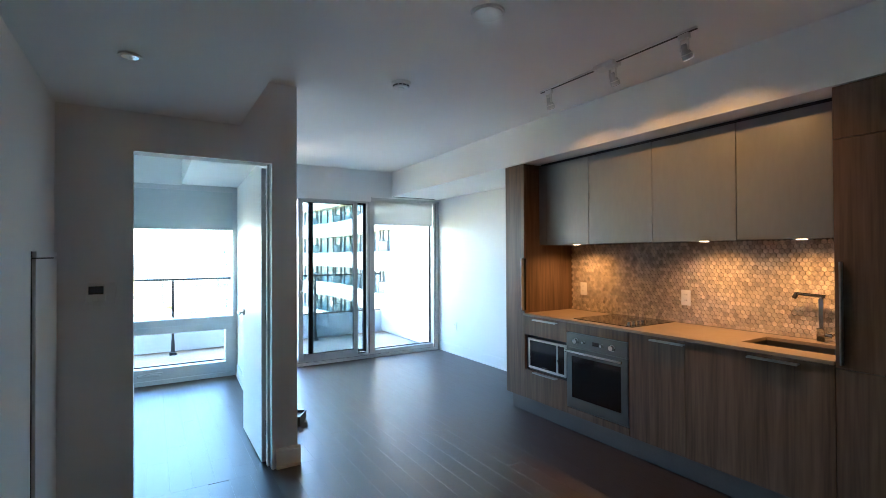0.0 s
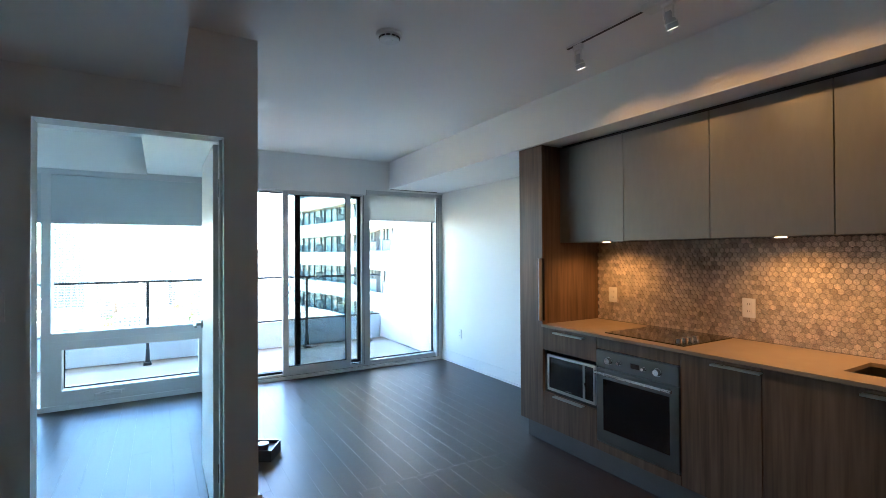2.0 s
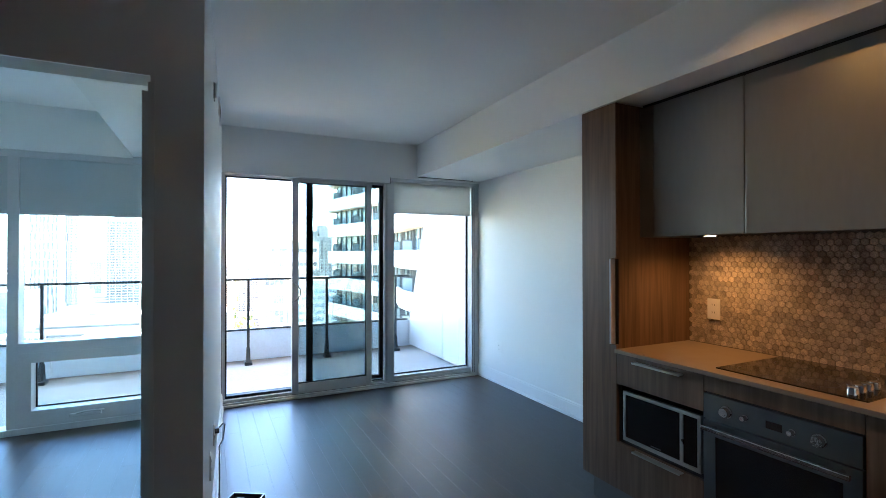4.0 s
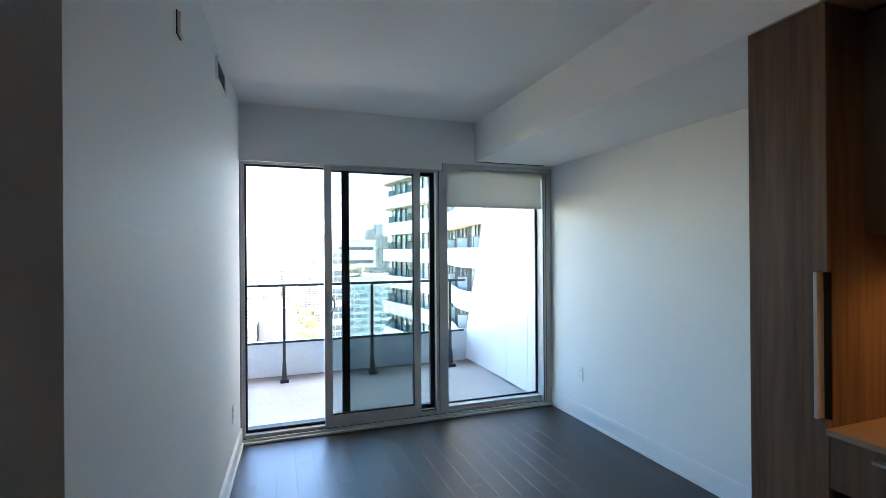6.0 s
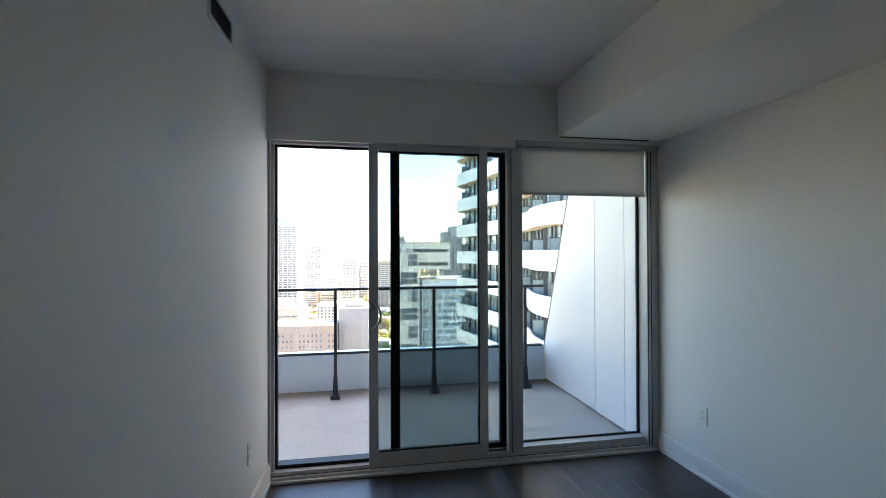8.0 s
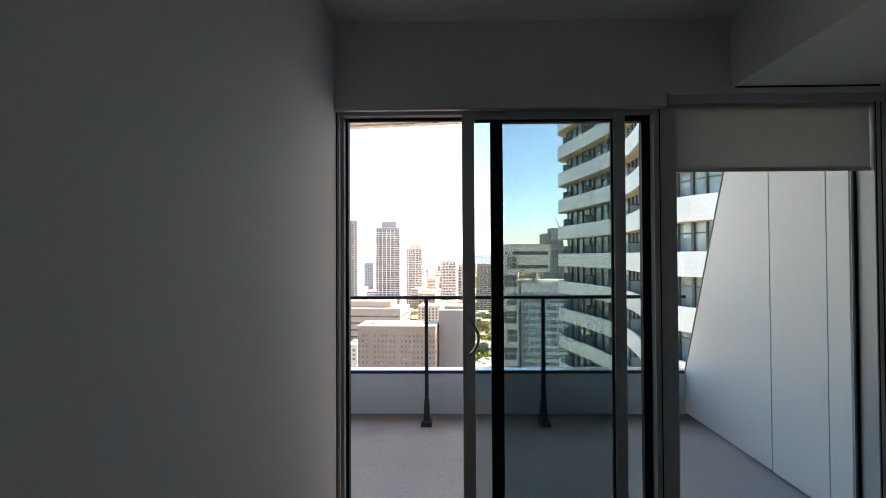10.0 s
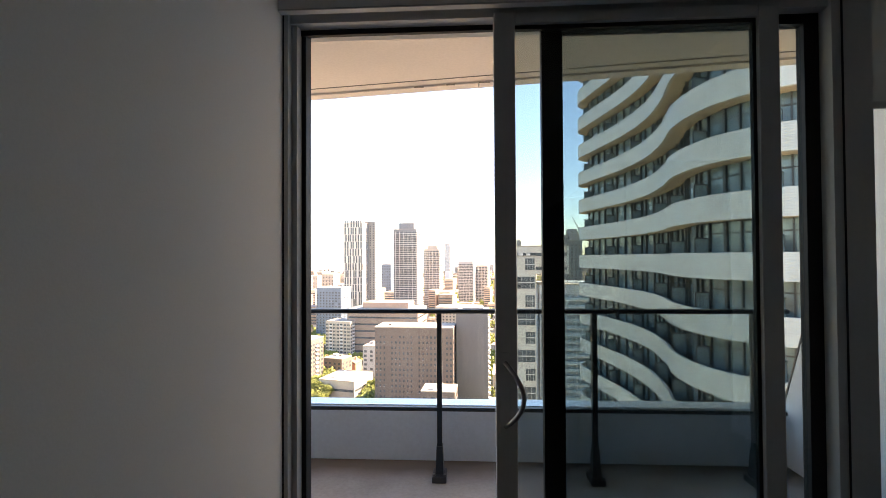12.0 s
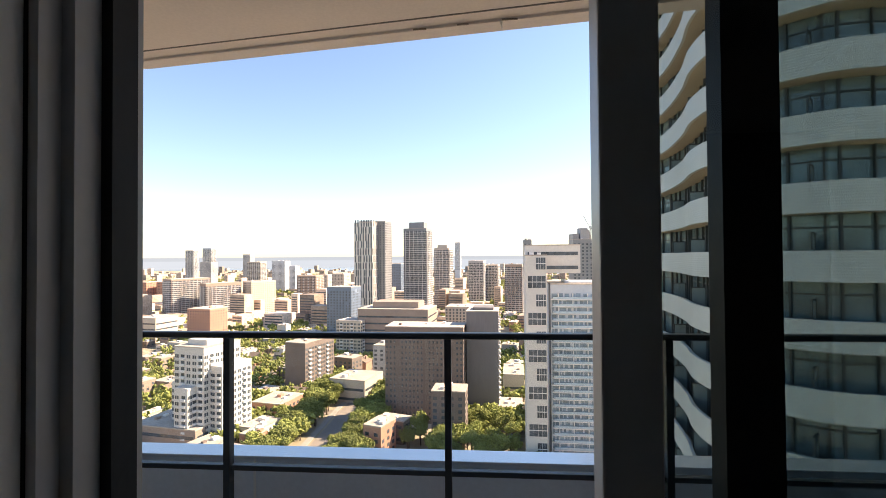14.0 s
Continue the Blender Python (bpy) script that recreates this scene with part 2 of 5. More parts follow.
struct("wall_bedroom_far", bm, M_wall, "white painted wall closing the bedroom out of view")
bm = box(bmesh.new(), -3.1, XL - 0.12, YD, YD + 0.12, 0, H)
struct("wall_bedroom_back", bm, M_wall, "white painted wall closing the bedroom out of view")
bm = box(bmesh.new(), -3.1, 4.2, Y0 - 0.1, YG + 0.02, H, H + 0.25)
struct("ceiling", bm, M_ceil, "matt white painted concrete ceiling")
# dropped ceiling of the entry
bm = box(bmesh.new(), XL, 0.635, Y0, YD, 2.31, H)
struct("ceiling_drop_entry", bm, M_ceil, "lowered white painted ceiling over the entry")
# bulkhead above kitchen and along the wall
bm = prism(bmesh.new(), [(3.03, Y0), (XR, Y0), (XR, YG - 0.15), (3.09, YG - 0.15), (3.03, 4.13)], 2.281, H)
struct("ceiling_bulkhead_kitchen", bm, M_ceil, "white painted bulkhead above the kitchen")
# bulkhead over the glazing
bm = prism(bmesh.new(), [(xleft(6.8), 6.8), (XR, 6.8), (XR, YG + 0.02), (xleft(YG), YG + 0.02)], 2.255, H)
struct("ceiling_bulkhead_window", bm, M_ceil, "white painted bulkhead above the sliding door")
bm = box(bmesh.new(), -2.05, 0.43, 6.8, YG + 0.02, 2.262, H)
prism(bm, [(0.43, YD + 0.12), (xleft(YD + 0.12) - 0.1, YD + 0.12), (xleft(YG) - 0.1, YG + 0.02), (0.43, YG + 0.02)], 2.275, H)
struct("ceiling_bulkhead_bedroom", bm, M_wall, "white painted bulkhead along the bedroom partition and window")


# baseboards
def board(name, a, b, out, h=0.135):
    ax, ay = a
    bx, by = b
    ox, oy = out
    bm = bmesh.new()
    for t, z0, z1 in ((0.013, 0.0, h - 0.02), (0.009, h - 0.02, h - 0.006), (0.005, h - 0.006, h), (0.022, 0.0, 0.02)):
        prism(bm, [(ax, ay), (bx, by), (bx + ox * t, by + oy * t), (ax + ox * t, ay + oy * t)], z0, z1)
    struct(name, bm, M_trim, "white moulded baseboard")


board("baseboard_partition", (xleft(YD) , YD), (xleft(YG - 0.12), YG - 0.12), (1, 0))
board("baseboard_partition_end", (0.86, YD), (xleft(YD) + 0.02, YD), (0, -1))
board("baseboard_right", (XR, 4.14), (XR, YG - 0.12), (-1, 0))
board("baseboard_bedroom", (xleft(YD + 0.14) - 0.1, YD + 0.14), (xleft(YG - 0.12) - 0.1, YG - 0.12), (-1, 0))
board("baseboard_entry", (XL, Y0), (XL, 3.3), (1, 0))

# ---- bedroom door ----
door_frame = thing("door_frame", (0.44, YD, 0), "slim white metal door frame around the bedroom opening", "door frame", kind="structure")
# Inner faces use the shaded copy, the front lip the plain white trim
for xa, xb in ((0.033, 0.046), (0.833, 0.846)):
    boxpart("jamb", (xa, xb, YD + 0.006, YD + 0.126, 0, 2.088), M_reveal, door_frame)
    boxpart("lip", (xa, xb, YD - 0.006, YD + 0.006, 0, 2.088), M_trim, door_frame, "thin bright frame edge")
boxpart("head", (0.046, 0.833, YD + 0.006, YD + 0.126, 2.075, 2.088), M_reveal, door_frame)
boxpart("lip", (0.046, 0.833, YD - 0.006, YD + 0.006, 2.075, 2.088), M_trim, door_frame, "thin bright frame edge")
# Added strip that blocks light leaking between leaf and jamb
boxpart("door_stop", (0.818, 0.833, YD + 0.07, YD + 0.11, 0, 2.075), M_trim, door_frame)
door = thing("door_1", (0.80, YD + 0.14, 0), "white painted flat bedroom door standing wide open", "door", kind="structure")
boxpart("leaf", (0.792, 0.83, YD + 0.135, YD + 0.915, 0.01, 2.06), M_trim, door, bev=0.002)
for z in (0.25, 1.05, 1.82):
    part("hinge", cyl(bmesh.new(), (0.822, YD + 0.125, z - 0.05), (0.822, YD + 0.125, z + 0.05), 0.007, n=10), M_chrome, door, "chrome hinge")
bm = bmesh.new()
cyl(bm, (0.792, YD + 0.855, 0.98), (0.78, YD + 0.855, 0.98), 0.026)
cyl(bm, (0.78, YD + 0.855, 0.98), (0.745, YD + 0.855, 0.98), 0.009)
tube(bm, [(0.745, YD + 0.86, 0.98), (0.742, YD + 0.82, 0.98), (0.742, YD + 0.74, 0.98)], 0.0095)
part("door_handle", bm, M_bow, door, "satin grey lever handle")

# ---- glazing: sliding door and fixed window ----
FX0 = 1.115
glz = thing("window_1", (2.5, YG, 0), "white aluminium window wall with an open sliding door", "window", kind="structure")
yf0, yf1 = YG - 0.125, YG + 0.02
boxpart("sill", (FX0, XR, yf0 - 0.005, YG + 0.02, 0.0, 0.035), M_alu, glz, "stepped aluminium sill", 0.004)
boxpart("sill_nose", (FX0, XR, yf0 - 0.028, yf0 - 0.006, 0.0, 0.018), M_alu, glz, bev=0.003)
# Thin black strip on top of the sill, drawn as a shadow line
boxpart("sill_groove", (FX0, XR, yf0 + 0.012, yf0 + 0.0195, 0.0352, 0.0368), M_blackalu, glz)
boxpart("sill_track", (FX0, XR, yf0 + 0.02, yf1, 0.035, 0.06), M_alu, glz)
boxpart("head_frame", (FX0, XR, yf0 - 0.01, yf1, 2.215, 2.255), M_alu, glz)
boxpart("head_track", (FX0, 2.76, yf0 + 0.02, yf1, 2.175, 2.215), M_alu, glz)
boxpart("window_frame", (FX0, FX0 + 0.028, yf0, yf1, 0.035, 2.215), M_alu, glz)
boxpart("window_frame", (FX0 + 0.028, FX0 + 0.045, yf0 + 0.03, yf1, 0.06, 2.175), M_alu, glz)
boxpart("seal", (FX0 + 0.045, FX0 + 0.06, yf0 + 0.07, YG - 0.01, 0.06, 2.175), M_blackalu, glz, "black rubber door seal")
boxpart("head_seal", (FX0 + 0.045, 1.80, YG - 0.06, YG - 0.045, 2.158, 2.175), M_blackalu, glz, "black head track")
boxpart("threshold", (FX0 + 0.06, 1.80, YG - 0.06, yf1, 0.06, 0.085), M_blackalu, glz, "black threshold track")
boxpart("mullion", (2.725, 2.835, yf0 + 0.01, yf1, 0.06, 2.215), M_alu, glz, "wide aluminium mullion")
boxpart("window_frame", (3.80, XR, yf0, yf1, 0.035, 2.215), M_alu, glz)
# Black strips proud of the frames stand for shaded profile lines
for xa in (3.806, 3.832):
    boxpart("frame_groove", (xa, xa + 0.005, yf0 - 0.0022, yf0 - 0.0002, 0.036, 2.21), M_blackalu, glz)
boxpart("frame_groove", (FX0 + 0.012, FX0 + 0.016, yf0 - 0.0022, yf0 - 0.0002, 0.036, 2.21), M_blackalu, glz)
boxpart("frame_groove", (2.750, 2.755, yf0 + 0.0078, yf0 + 0.0098, 0.062, 2.21), M_blackalu, glz)
boxpart("frame_groove", (FX0, 2.76, yf0 - 0.0122, yf0 - 0.0102, 2.226, 2.231), M_blackalu, glz)
boxpart("window_frame", (2.835, 3.80, yf0 + 0.03, yf1, 0.06, 0.09), M_alu, glz)
boxpart("window_frame", (2.835, 3.80, yf0 + 0.03, yf1, 2.19, 2.215), M_alu, glz)
boxpart("gasket", (2.835, 3.80, YG - 0.02, YG - 0.005, 0.09, 0.102), M_blackalu, glz)
boxpart("gasket", (3.782, 3.80, YG - 0.02, YG - 0.005, 0.102, 2.19), M_blackalu, glz)
boxpart("pane", (2.84, 3.79, YG - 0.015, YG - 0.009, 0.102, 2.19), M_fixed, glz, "clear fixed pane")
val = thing("shade_valance", (1.95, 6.8, 2.19), "white painted shade valance over the sliding door", "valance", kind="structure")
boxpart("fascia", (1.122, 2.775, 6.792, 6.806, 2.192, 2.2545), M_ceil, val, bev=0.001)
boxpart("lip", (1.122, 2.775, 6.790, 6.814, 2.186, 2.1915), M_alu, val, "slim grey lower lip")
boxpart("end_cap", (1.1185, 1.1215, 6.790, 6.814, 2.186, 2.2545), M_blackalu, val, "black end cap")
boxpart("end_cap", (2.7755, 2.7785, 6.790, 6.814, 2.186, 2.2545), M_blackalu, val, "black end cap")
# fixed tinted pane behind the sliding leaf
boxpart("fixed_stile", (1.911, 1.974, YG - 0.065, YG - 0.03, 0.085, 2.175), M_blackalu, glz, "black aluminium stile")
boxpart("fixed_stile", (2.683, 2.725, YG - 0.065, YG - 0.03, 0.085, 2.175), M_blackalu, glz)
boxpart("fixed_rail", (1.972, 2.683, YG - 0.065, YG - 0.03, 0.085, 0.125), M_blackalu, glz)
boxpart("fixed_rail", (1.972, 2.683, YG - 0.065, YG - 0.03, 2.145, 2.175), M_blackalu, glz)
boxpart("pane", (1.968, 2.686, YG - 0.05, YG - 0.044, 0.12, 2.15), M_tint, glz, "green tinted pane")
leaf = thing("sliding_door", (2.18, YG - 0.05, 0.06), "grey aluminium sliding glass door slid half open", "sliding door")
ly0, ly1 = YG - 0.115, YG - 0.075
boxpart("stile", (1.763, 1.826, ly0, ly1, 0.062, 2.185), M_alu, leaf, bev=0.003)
boxpart("stile", (2.525, 2.582, ly0, ly1, 0.062, 2.185), M_alu, leaf, bev=0.003)
boxpart("bottom_rail", (1.828, 2.525, ly0, ly1, 0.062, 0.135), M_alu, leaf, bev=0.003)
boxpart("top_rail", (1.828, 2.525, ly0, ly1, 2.15, 2.185), M_alu, leaf, bev=0.003)
bm = bmesh.new()
box(bm, 1.828, 2.525, ly0 + 0.015, ly1 - 0.008, 0.135, 0.147)
box(bm, 1.828, 2.525, ly0 + 0.015, ly1 - 0.008, 2.138, 2.15)
box(bm, 2.515, 2.525, ly0 + 0.015, ly1 - 0.008, 0.147, 2.138)
part("gasket", bm, M_blackalu, leaf, "black glazing gasket")
boxpart("pane", (1.828, 2.522, YG - 0.098, YG - 0.092, 0.14, 2.145), M_tint, leaf, "green tinted glass")
bm = bmesh.new()
pts = [(1.79, ly0, 1.146)] + [(1.79 + 0.05 * math.sin(math.pi * k / 10), ly0 - 0.045 * math.sin(math.pi * k / 10) ** 0.6, 1.146 - 0.0187 * k) for k in range(1, 10)] + [(1.79, ly0, 0.959)]
tube(bm, pts, 0.007, 10)
part("handle", bm, M_bow, leaf, "satin grey bow handle", True)
boxpart("handle_plate", (1.774, 1.804, ly0 - 0.003, ly0 - 0.0002, 0.93, 1.175), M_alu, leaf, "slim grey handle plate", 0.001)
boxpart("roller_track", (2.59, 2.725, YG - 0.06, YG - 0.03, 0.062, 0.075), M_blackalu, glz)

# roller shade on the fixed window
def roller_shade(x0, x1, y, z0, z1, cloth):
    sh = thing("roller_shade", ((x0 + x1) / 2, y, z0), "grey-white fabric roller shade drawn a little way down", "roller shade", "roller shades")
    boxpart("fabric", (x0 + 0.012, x1 - 0.012, y - 0.002, y + 0.002, z0, z1 - 0.02), cloth, sh)
    boxpart("hem_bar", (x0 + 0.008, x1 - 0.008, y - 0.006, y + 0.006, z0 - 0.014, z0 + 0.006), M_alu, sh, "slim aluminium hem bar", 0.002)
    part("tube", cyl(bmesh.new(), (x0 + 0.01, y + 0.026, z1 - 0.03), (x1 - 0.01, y + 0.026, z1 - 0.03), 0.024), cloth, sh)
    return sh


roller_shade(2.806, 3.806, YG - 0.105, 1.888, 2.254, M_shade)
ch = thing("shade_chain", (3.815, YG - 0.105, 1.0), "thin white beaded chain of the roller shade", "chain")
part("chain", tube(bmesh.new(), [(3.812, YG - 0.105, 2.24), (3.812, YG - 0.105, 0.95), (3.818, YG - 0.105, 0.93), (3.824, YG - 0.105, 0.95), (3.824, YG - 0.105, 2.24)], 0.0022, 6), M_white, ch)

# ---- bedroom window ----
bx1 = xleft(YG) - 0.105
bw = thing("window_2", (-1.0, YG, 0), "white aluminium bedroom window with a low awning pane", "window", kind="structure")
boxpart("sill", (-2.05, bx1, yf0 - 0.02, yf1, 0.0, 0.05), M_alu, bw, "", 0.004)
boxpart("head_frame", (-2.05, bx1, yf0, yf1, 2.21, 2.3), M_alu, bw)
for xa, xb in ((-0.404, -0.332), (-2.05, -1.97), (bx1 - 0.05, bx1)):
    boxpart("mullion", (xa, xb, yf0, yf1, 0.05, 2.21), M_alu, bw)
boxpart("transom", (-0.332, bx1 - 0.05, yf0, yf1, 0.64, 0.72), M_alu, bw)
boxpart("awning_frame", (-0.332, -0.25, yf0 - 0.005, yf1, 0.05, 0.64), M_alu, bw)
boxpart("awning_frame", (bx1 - 0.13, bx1 - 0.05, yf0 - 0.005, yf1, 0.05, 0.64), M_alu, bw)
boxpart("awning_frame", (-0.25, bx1 - 0.13, yf0 - 0.005, yf1, 0.05, 0.177), M_alu, bw)
boxpart("awning_frame", (-0.25, bx1 - 0.13, yf0 - 0.005, yf1, 0.562, 0.64), M_alu, bw)
bm = bmesh.new()
box(bm, -0.25, bx1 - 0.13, YG - 0.01, YG + 0.005, 0.177, 0.186)
box(bm, -0.25, -0.24, YG - 0.01, YG + 0.005, 0.186, 0.553)
box(bm, -0.25, bx1 - 0.13, YG - 0.01, YG + 0.005, 0.553, 0.562)
part("gasket", bm, M_blackalu, bw)
for b in ((-0.245, bx1 - 0.135, 0.18, 0.56), (-0.332, bx1 - 0.05, 0.72, 2.21), (-1.97, -0.404, 0.05, 2.21)):
    boxpart("pane", (b[0], b[1], YG - 0.005, YG + 0.001, b[2], b[3]), M_bedglass, bw, "faintly tinted pane")
bm = bmesh.new()
box(bm, 0.0, 0.22, yf0 - 0.03, yf0 - 0.005, 0.095, 0.125, 0.008)
tube(bm, [(0.05, yf0 - 0.035, 0.125), (0.12, yf0 - 0.05, 0.14), (0.24, yf0 - 0.045, 0.135)], 0.008)
part("crank", bm, M_alu, bw, "grey folding window crank")
roller_shade(-0.365, bx1 - 0.012, YG - 0.105, 1.764, 2.27, M_blackout)
roller_shade(-1.97, -0.372, YG - 0.105, 1.764, 2.27, M_blackout)

# ---- kitchen ----
YN = 1.57           # near end of the counter
YF = 3.873          # far end
YT = 4.135          # far end of the tall unit


def bar_handle(parent, y0, y1, z, name="handle"):
    bm = bmesh.new()
    box(bm, KF - 0.034, KF - 0.004, y0, y1, z - 0.003, z + 0.003, 0.001)
    box(bm, KF - 0.036, KF - 0.031, y0, y1, z - 0.007, z + 0.003, 0.001)
    return part(name, bm, M_handle, parent, "brushed steel edge pull")


def front(parent, y0, y1, z0, z1, material=None, name="front", x=KF, t=0.02):
    g = 0.0018
    return boxpart(name, (x, x + t, y0 + g, y1 - g, z0 + g, z1 - g), material or M_wood, parent, bev=0.0012)


def carcass(parent, y0, y1, z0, z1, x0=KF + 0.021, x1=KB + 0.02):
    return boxpart("body", (x0, x1, y0 + 0.0005, y1 - 0.0005, z0, z1), M_dark, parent)


KZ = 0.15
c = thing("drawer_cabinet", (3.3, 3.62, 0), "walnut drawer cabinet with a microwave niche", "cabinet", "base cabinets")
bm = bmesh.new()
box(bm, KF + 0.021, KB + 0.02, 3.361, YF, KZ, 0.405)
box(bm, KF + 0.021, KB + 0.02, 3.361, YF, 0.722, 0.893)
box(bm, KF + 0.021, KB + 0.02, 3.361, 3.377, 0.405, 0.722)
box(bm, KF + 0.021, KB + 0.02, 3.857, YF, 0.405, 0.722)
box(bm, KB - 0.1, KB + 0.02, 3.377, 3.857, 0.405, 0.722)
part("body", bm, M_dark, c)
d = front(c, 3.361, YF, 0.722, 0.89, name="drawer")
bar_handle(d, 3.46, 3.74, 0.868)
d = front(c, 3.361, YF, KZ, 0.41, name="drawer")
bar_handle(d, 3.46, 3.74, 0.405)

mw = thing("microwave", (3.3, 3.6, 0.41), "steel framed built-in microwave with a black glass door", "microwave")
boxpart("body", (KF + 0.03, KB - 0.12, 3.385, 3.84, 0.412, 0.69), M_blackp, mw)
bm = bmesh.new()
y0, y1, z0, z1 = 3.382, 3.835, 0.43, 0.695
box(bm, KF + 0.008, KF + 0.03, y0, y1, z0, z0 + 0.018)
box(bm, KF + 0.008, KF + 0.03, y0, y1, z1 - 0.018, z1)
box(bm, KF + 0.008, KF + 0.03, y0, y0 + 0.016, z0 + 0.018, z1 - 0.018)
box(bm, KF + 0.008, KF + 0.03, y1 - 0.016, y1, z0 + 0.018, z1 - 0.018)
box(bm, KF + 0.008, KF + 0.03, y0 + 0.092, y0 + 0.108, z0 + 0.018, z1 - 0.018)
part("frame", bm, M_handle, mw, "bright brushed steel frame")
boxpart("door_glass", (KF + 0.014, KF + 0.028, y0 + 0.108, y1 - 0.016, z0 + 0.018, z1 - 0.018), M_black, mw, "black glass door")
boxpart("control_panel", (KF + 0.014, KF + 0.028, y0 + 0.016, y0 + 0.092, z0 + 0.018, z1 - 0.018), M_black, mw, "black control panel")
boxpart("badge", (KF + 0.0125, KF + 0.014, 3.60, 3.66, z0 + 0.024, z0 + 0.03), M_steel, mw)

oven = thing("oven", (3.3, 3.065, 0.21), "stainless steel built-in oven with a black glass door", "oven")
oy0, oy1 = 2.772, 3.36
boxpart("body", (KF + 0.02, KB, oy0 + 0.004, oy1 - 0.004, 0.215, 0.815), M_blackp, oven)
boxpart("control_panel", (KF - 0.006, KF + 0.02, oy0 + 0.003, oy1 - 0.003, 0.7, 0.812), M_steel, oven, "brushed steel control panel", 0.002)
for y in (oy1 - 0.11, oy1 - 0.19, oy0 + 0.22, oy0 + 0.13):
    r = 0.022 if y in (oy1 - 0.11, oy0 + 0.13) else 0.011
    bm = bmesh.new()
    cyl(bm, (KF - 0.006, y, 0.755), (KF - 0.012, y, 0.755), r * 1.15)
    cyl(bm, (KF - 0.012, y, 0.755), (KF - 0.034, y, 0.755), r, r * 0.86)
    part("knob", bm, M_chrome, oven, "round chrome knob")
boxpart("display", (KF - 0.0072, KF - 0.006, 3.03, 3.09, 0.74, 0.77), M_black, oven)
od = boxpart("door", (KF - 0.006, KF + 0.02, oy0 + 0.003, oy1 - 0.003, 0.222, 0.694), M_steel, oven, "steel oven door", 0.002)
boxpart("window", (KF - 0.009, KF - 0.0062, oy0 + 0.06, oy1 - 0.06, 0.30, 0.63), M_black, od, "black glass window")
bm = bmesh.new()
tube(bm, [(KF - 0.006, oy1 - 0.06, 0.672), (KF - 0.045, oy1 - 0.06, 0.672)], 0.008)
tube(bm, [(KF - 0.006, oy0 + 0.06, 0.672), (KF - 0.045, oy0 + 0.06, 0.672)], 0.008)
box(bm, KF - 0.057, KF - 0.041, oy0 + 0.02, oy1 - 0.02, 0.662, 0.682, 0.004)
part("door_handle", bm, M_chrome, od, "polished steel bar handle")
boxpart("trim", (KF - 0.004, KF + 0.02, oy0 + 0.003, oy1 - 0.003, 0.211, 0.219), M_steel, oven)

c = thing("oven_housing", (3.3, 3.065, 0), "walnut oven housing with filler strips above and below", "cabinet", "base cabinets")
front(c, 2.77, 3.361, 0.818, 0.89, name="filler")
front(c, 2.77, 3.361, KZ, 0.208, name="filler")
for ya in (2.7702, 3.3572):
    boxpart("side_panel", (KF + 0.021, KB, ya, ya + 0.003, KZ, 0.89), M_dark, c)

dw = thing("dishwasher", (3.3, 2.56, 0), "integrated dishwasher behind a walnut panel", "dishwasher")
carcass(dw, 2.353, 2.77, KZ, 0.893)
d = front(dw, 2.353, 2.77, KZ, 0.89, name="door")
bar_handle(d, 2.345, 2.585, 0.868)
c = thing("sink_cabinet", (3.3, 1.96, 0), "walnut sink base cabinet", "cabinet", "base cabinets")
bm = bmesh.new()
box(bm, KF + 0.021, KB + 0.02, YN + 0.001, 2.352, KZ, 0.62)
box(bm, KF + 0.021, KF + 0.06, YN + 0.001, 2.352, 0.62, 0.893)
part("body", bm, M_dark, c)
d = front(c, YN, 2.353, KZ, 0.89, name="door")
bar_handle(d, 1.72, 1.97, 0.868)

# toe kick
k = thing("toe_kick", (3.1, 2.8, 0), "grey plinth under the kitchen cabinets", "plinth")
boxpart("plinth", (KF + 0.055, KF + 0.075, 0.2, YT - 0.03, 0.0, KZ), M_kick, k)
boxpart("plinth_return", (KF + 0.075, XR, YT - 0.05, YT - 0.03, 0.0, KZ), M_kick, k)

# tall pull-out unit at the far end
c = thing("tall_cabinet", (3.4, 4.0, 0), "tall narrow walnut cabinet with a steel edge pull", "cabinet", "tall cabinets")
bm = bmesh.new()
box(bm, KF + 0.021, XR - 0.002, YF + 0.0005, YT, KZ, 2.27, 0.001)
part("body", bm, M_wood, c)
bm = bmesh.new()
box(bm, KF, KF + 0.02, YF + 0.035, YT, KZ, 2.272)
box(bm, KF, KF + 0.02, YF + 0.001, YF + 0.035, KZ, 0.935)
box(bm, KF, KF + 0.02, YF + 0.001, YF + 0.035, 1.41, 2.272)
d = part("door", bm, M_wood, c)
boxpart("handle", (KF - 0.014, KF + 0.019, YF + 0.024, YF + 0.0345, 0.937, 1.408), M_alu, d, "brushed steel edge pull")
boxpart("recess", (KF + 0.0195, KF + 0.0208, YF + 0.002, YF + 0.034, 0.937, 1.408), M_dark, d)
# tall units next to the sink
c = thing("tall_cabinet", (3.4, 1.1, 0), "tall walnut fridge cabinet with a steel edge pull", "cabinet", "tall cabinets")
boxpart("body", (KF + 0.021, XR - 0.002, 0.3, YN - 0.001, KZ, 2.279), M_wood, c)
front(c, 0.3, YN, 2.012, 2.275, name="top_door")
d = front(c, 0.3, YN, 0.877, 2.012, name="door")
boxpart("handle", (KF - 0.03, KF - 0.001, YN - 0.036, YN - 0.028, 0.9, 1.405), M_handle, d, "brushed steel edge pull", 0.001)
d = front(c, 0.3, YN, KZ, 0.877, name="lower_door")
bar_handle(d, 0.95, 1.25, 0.862)
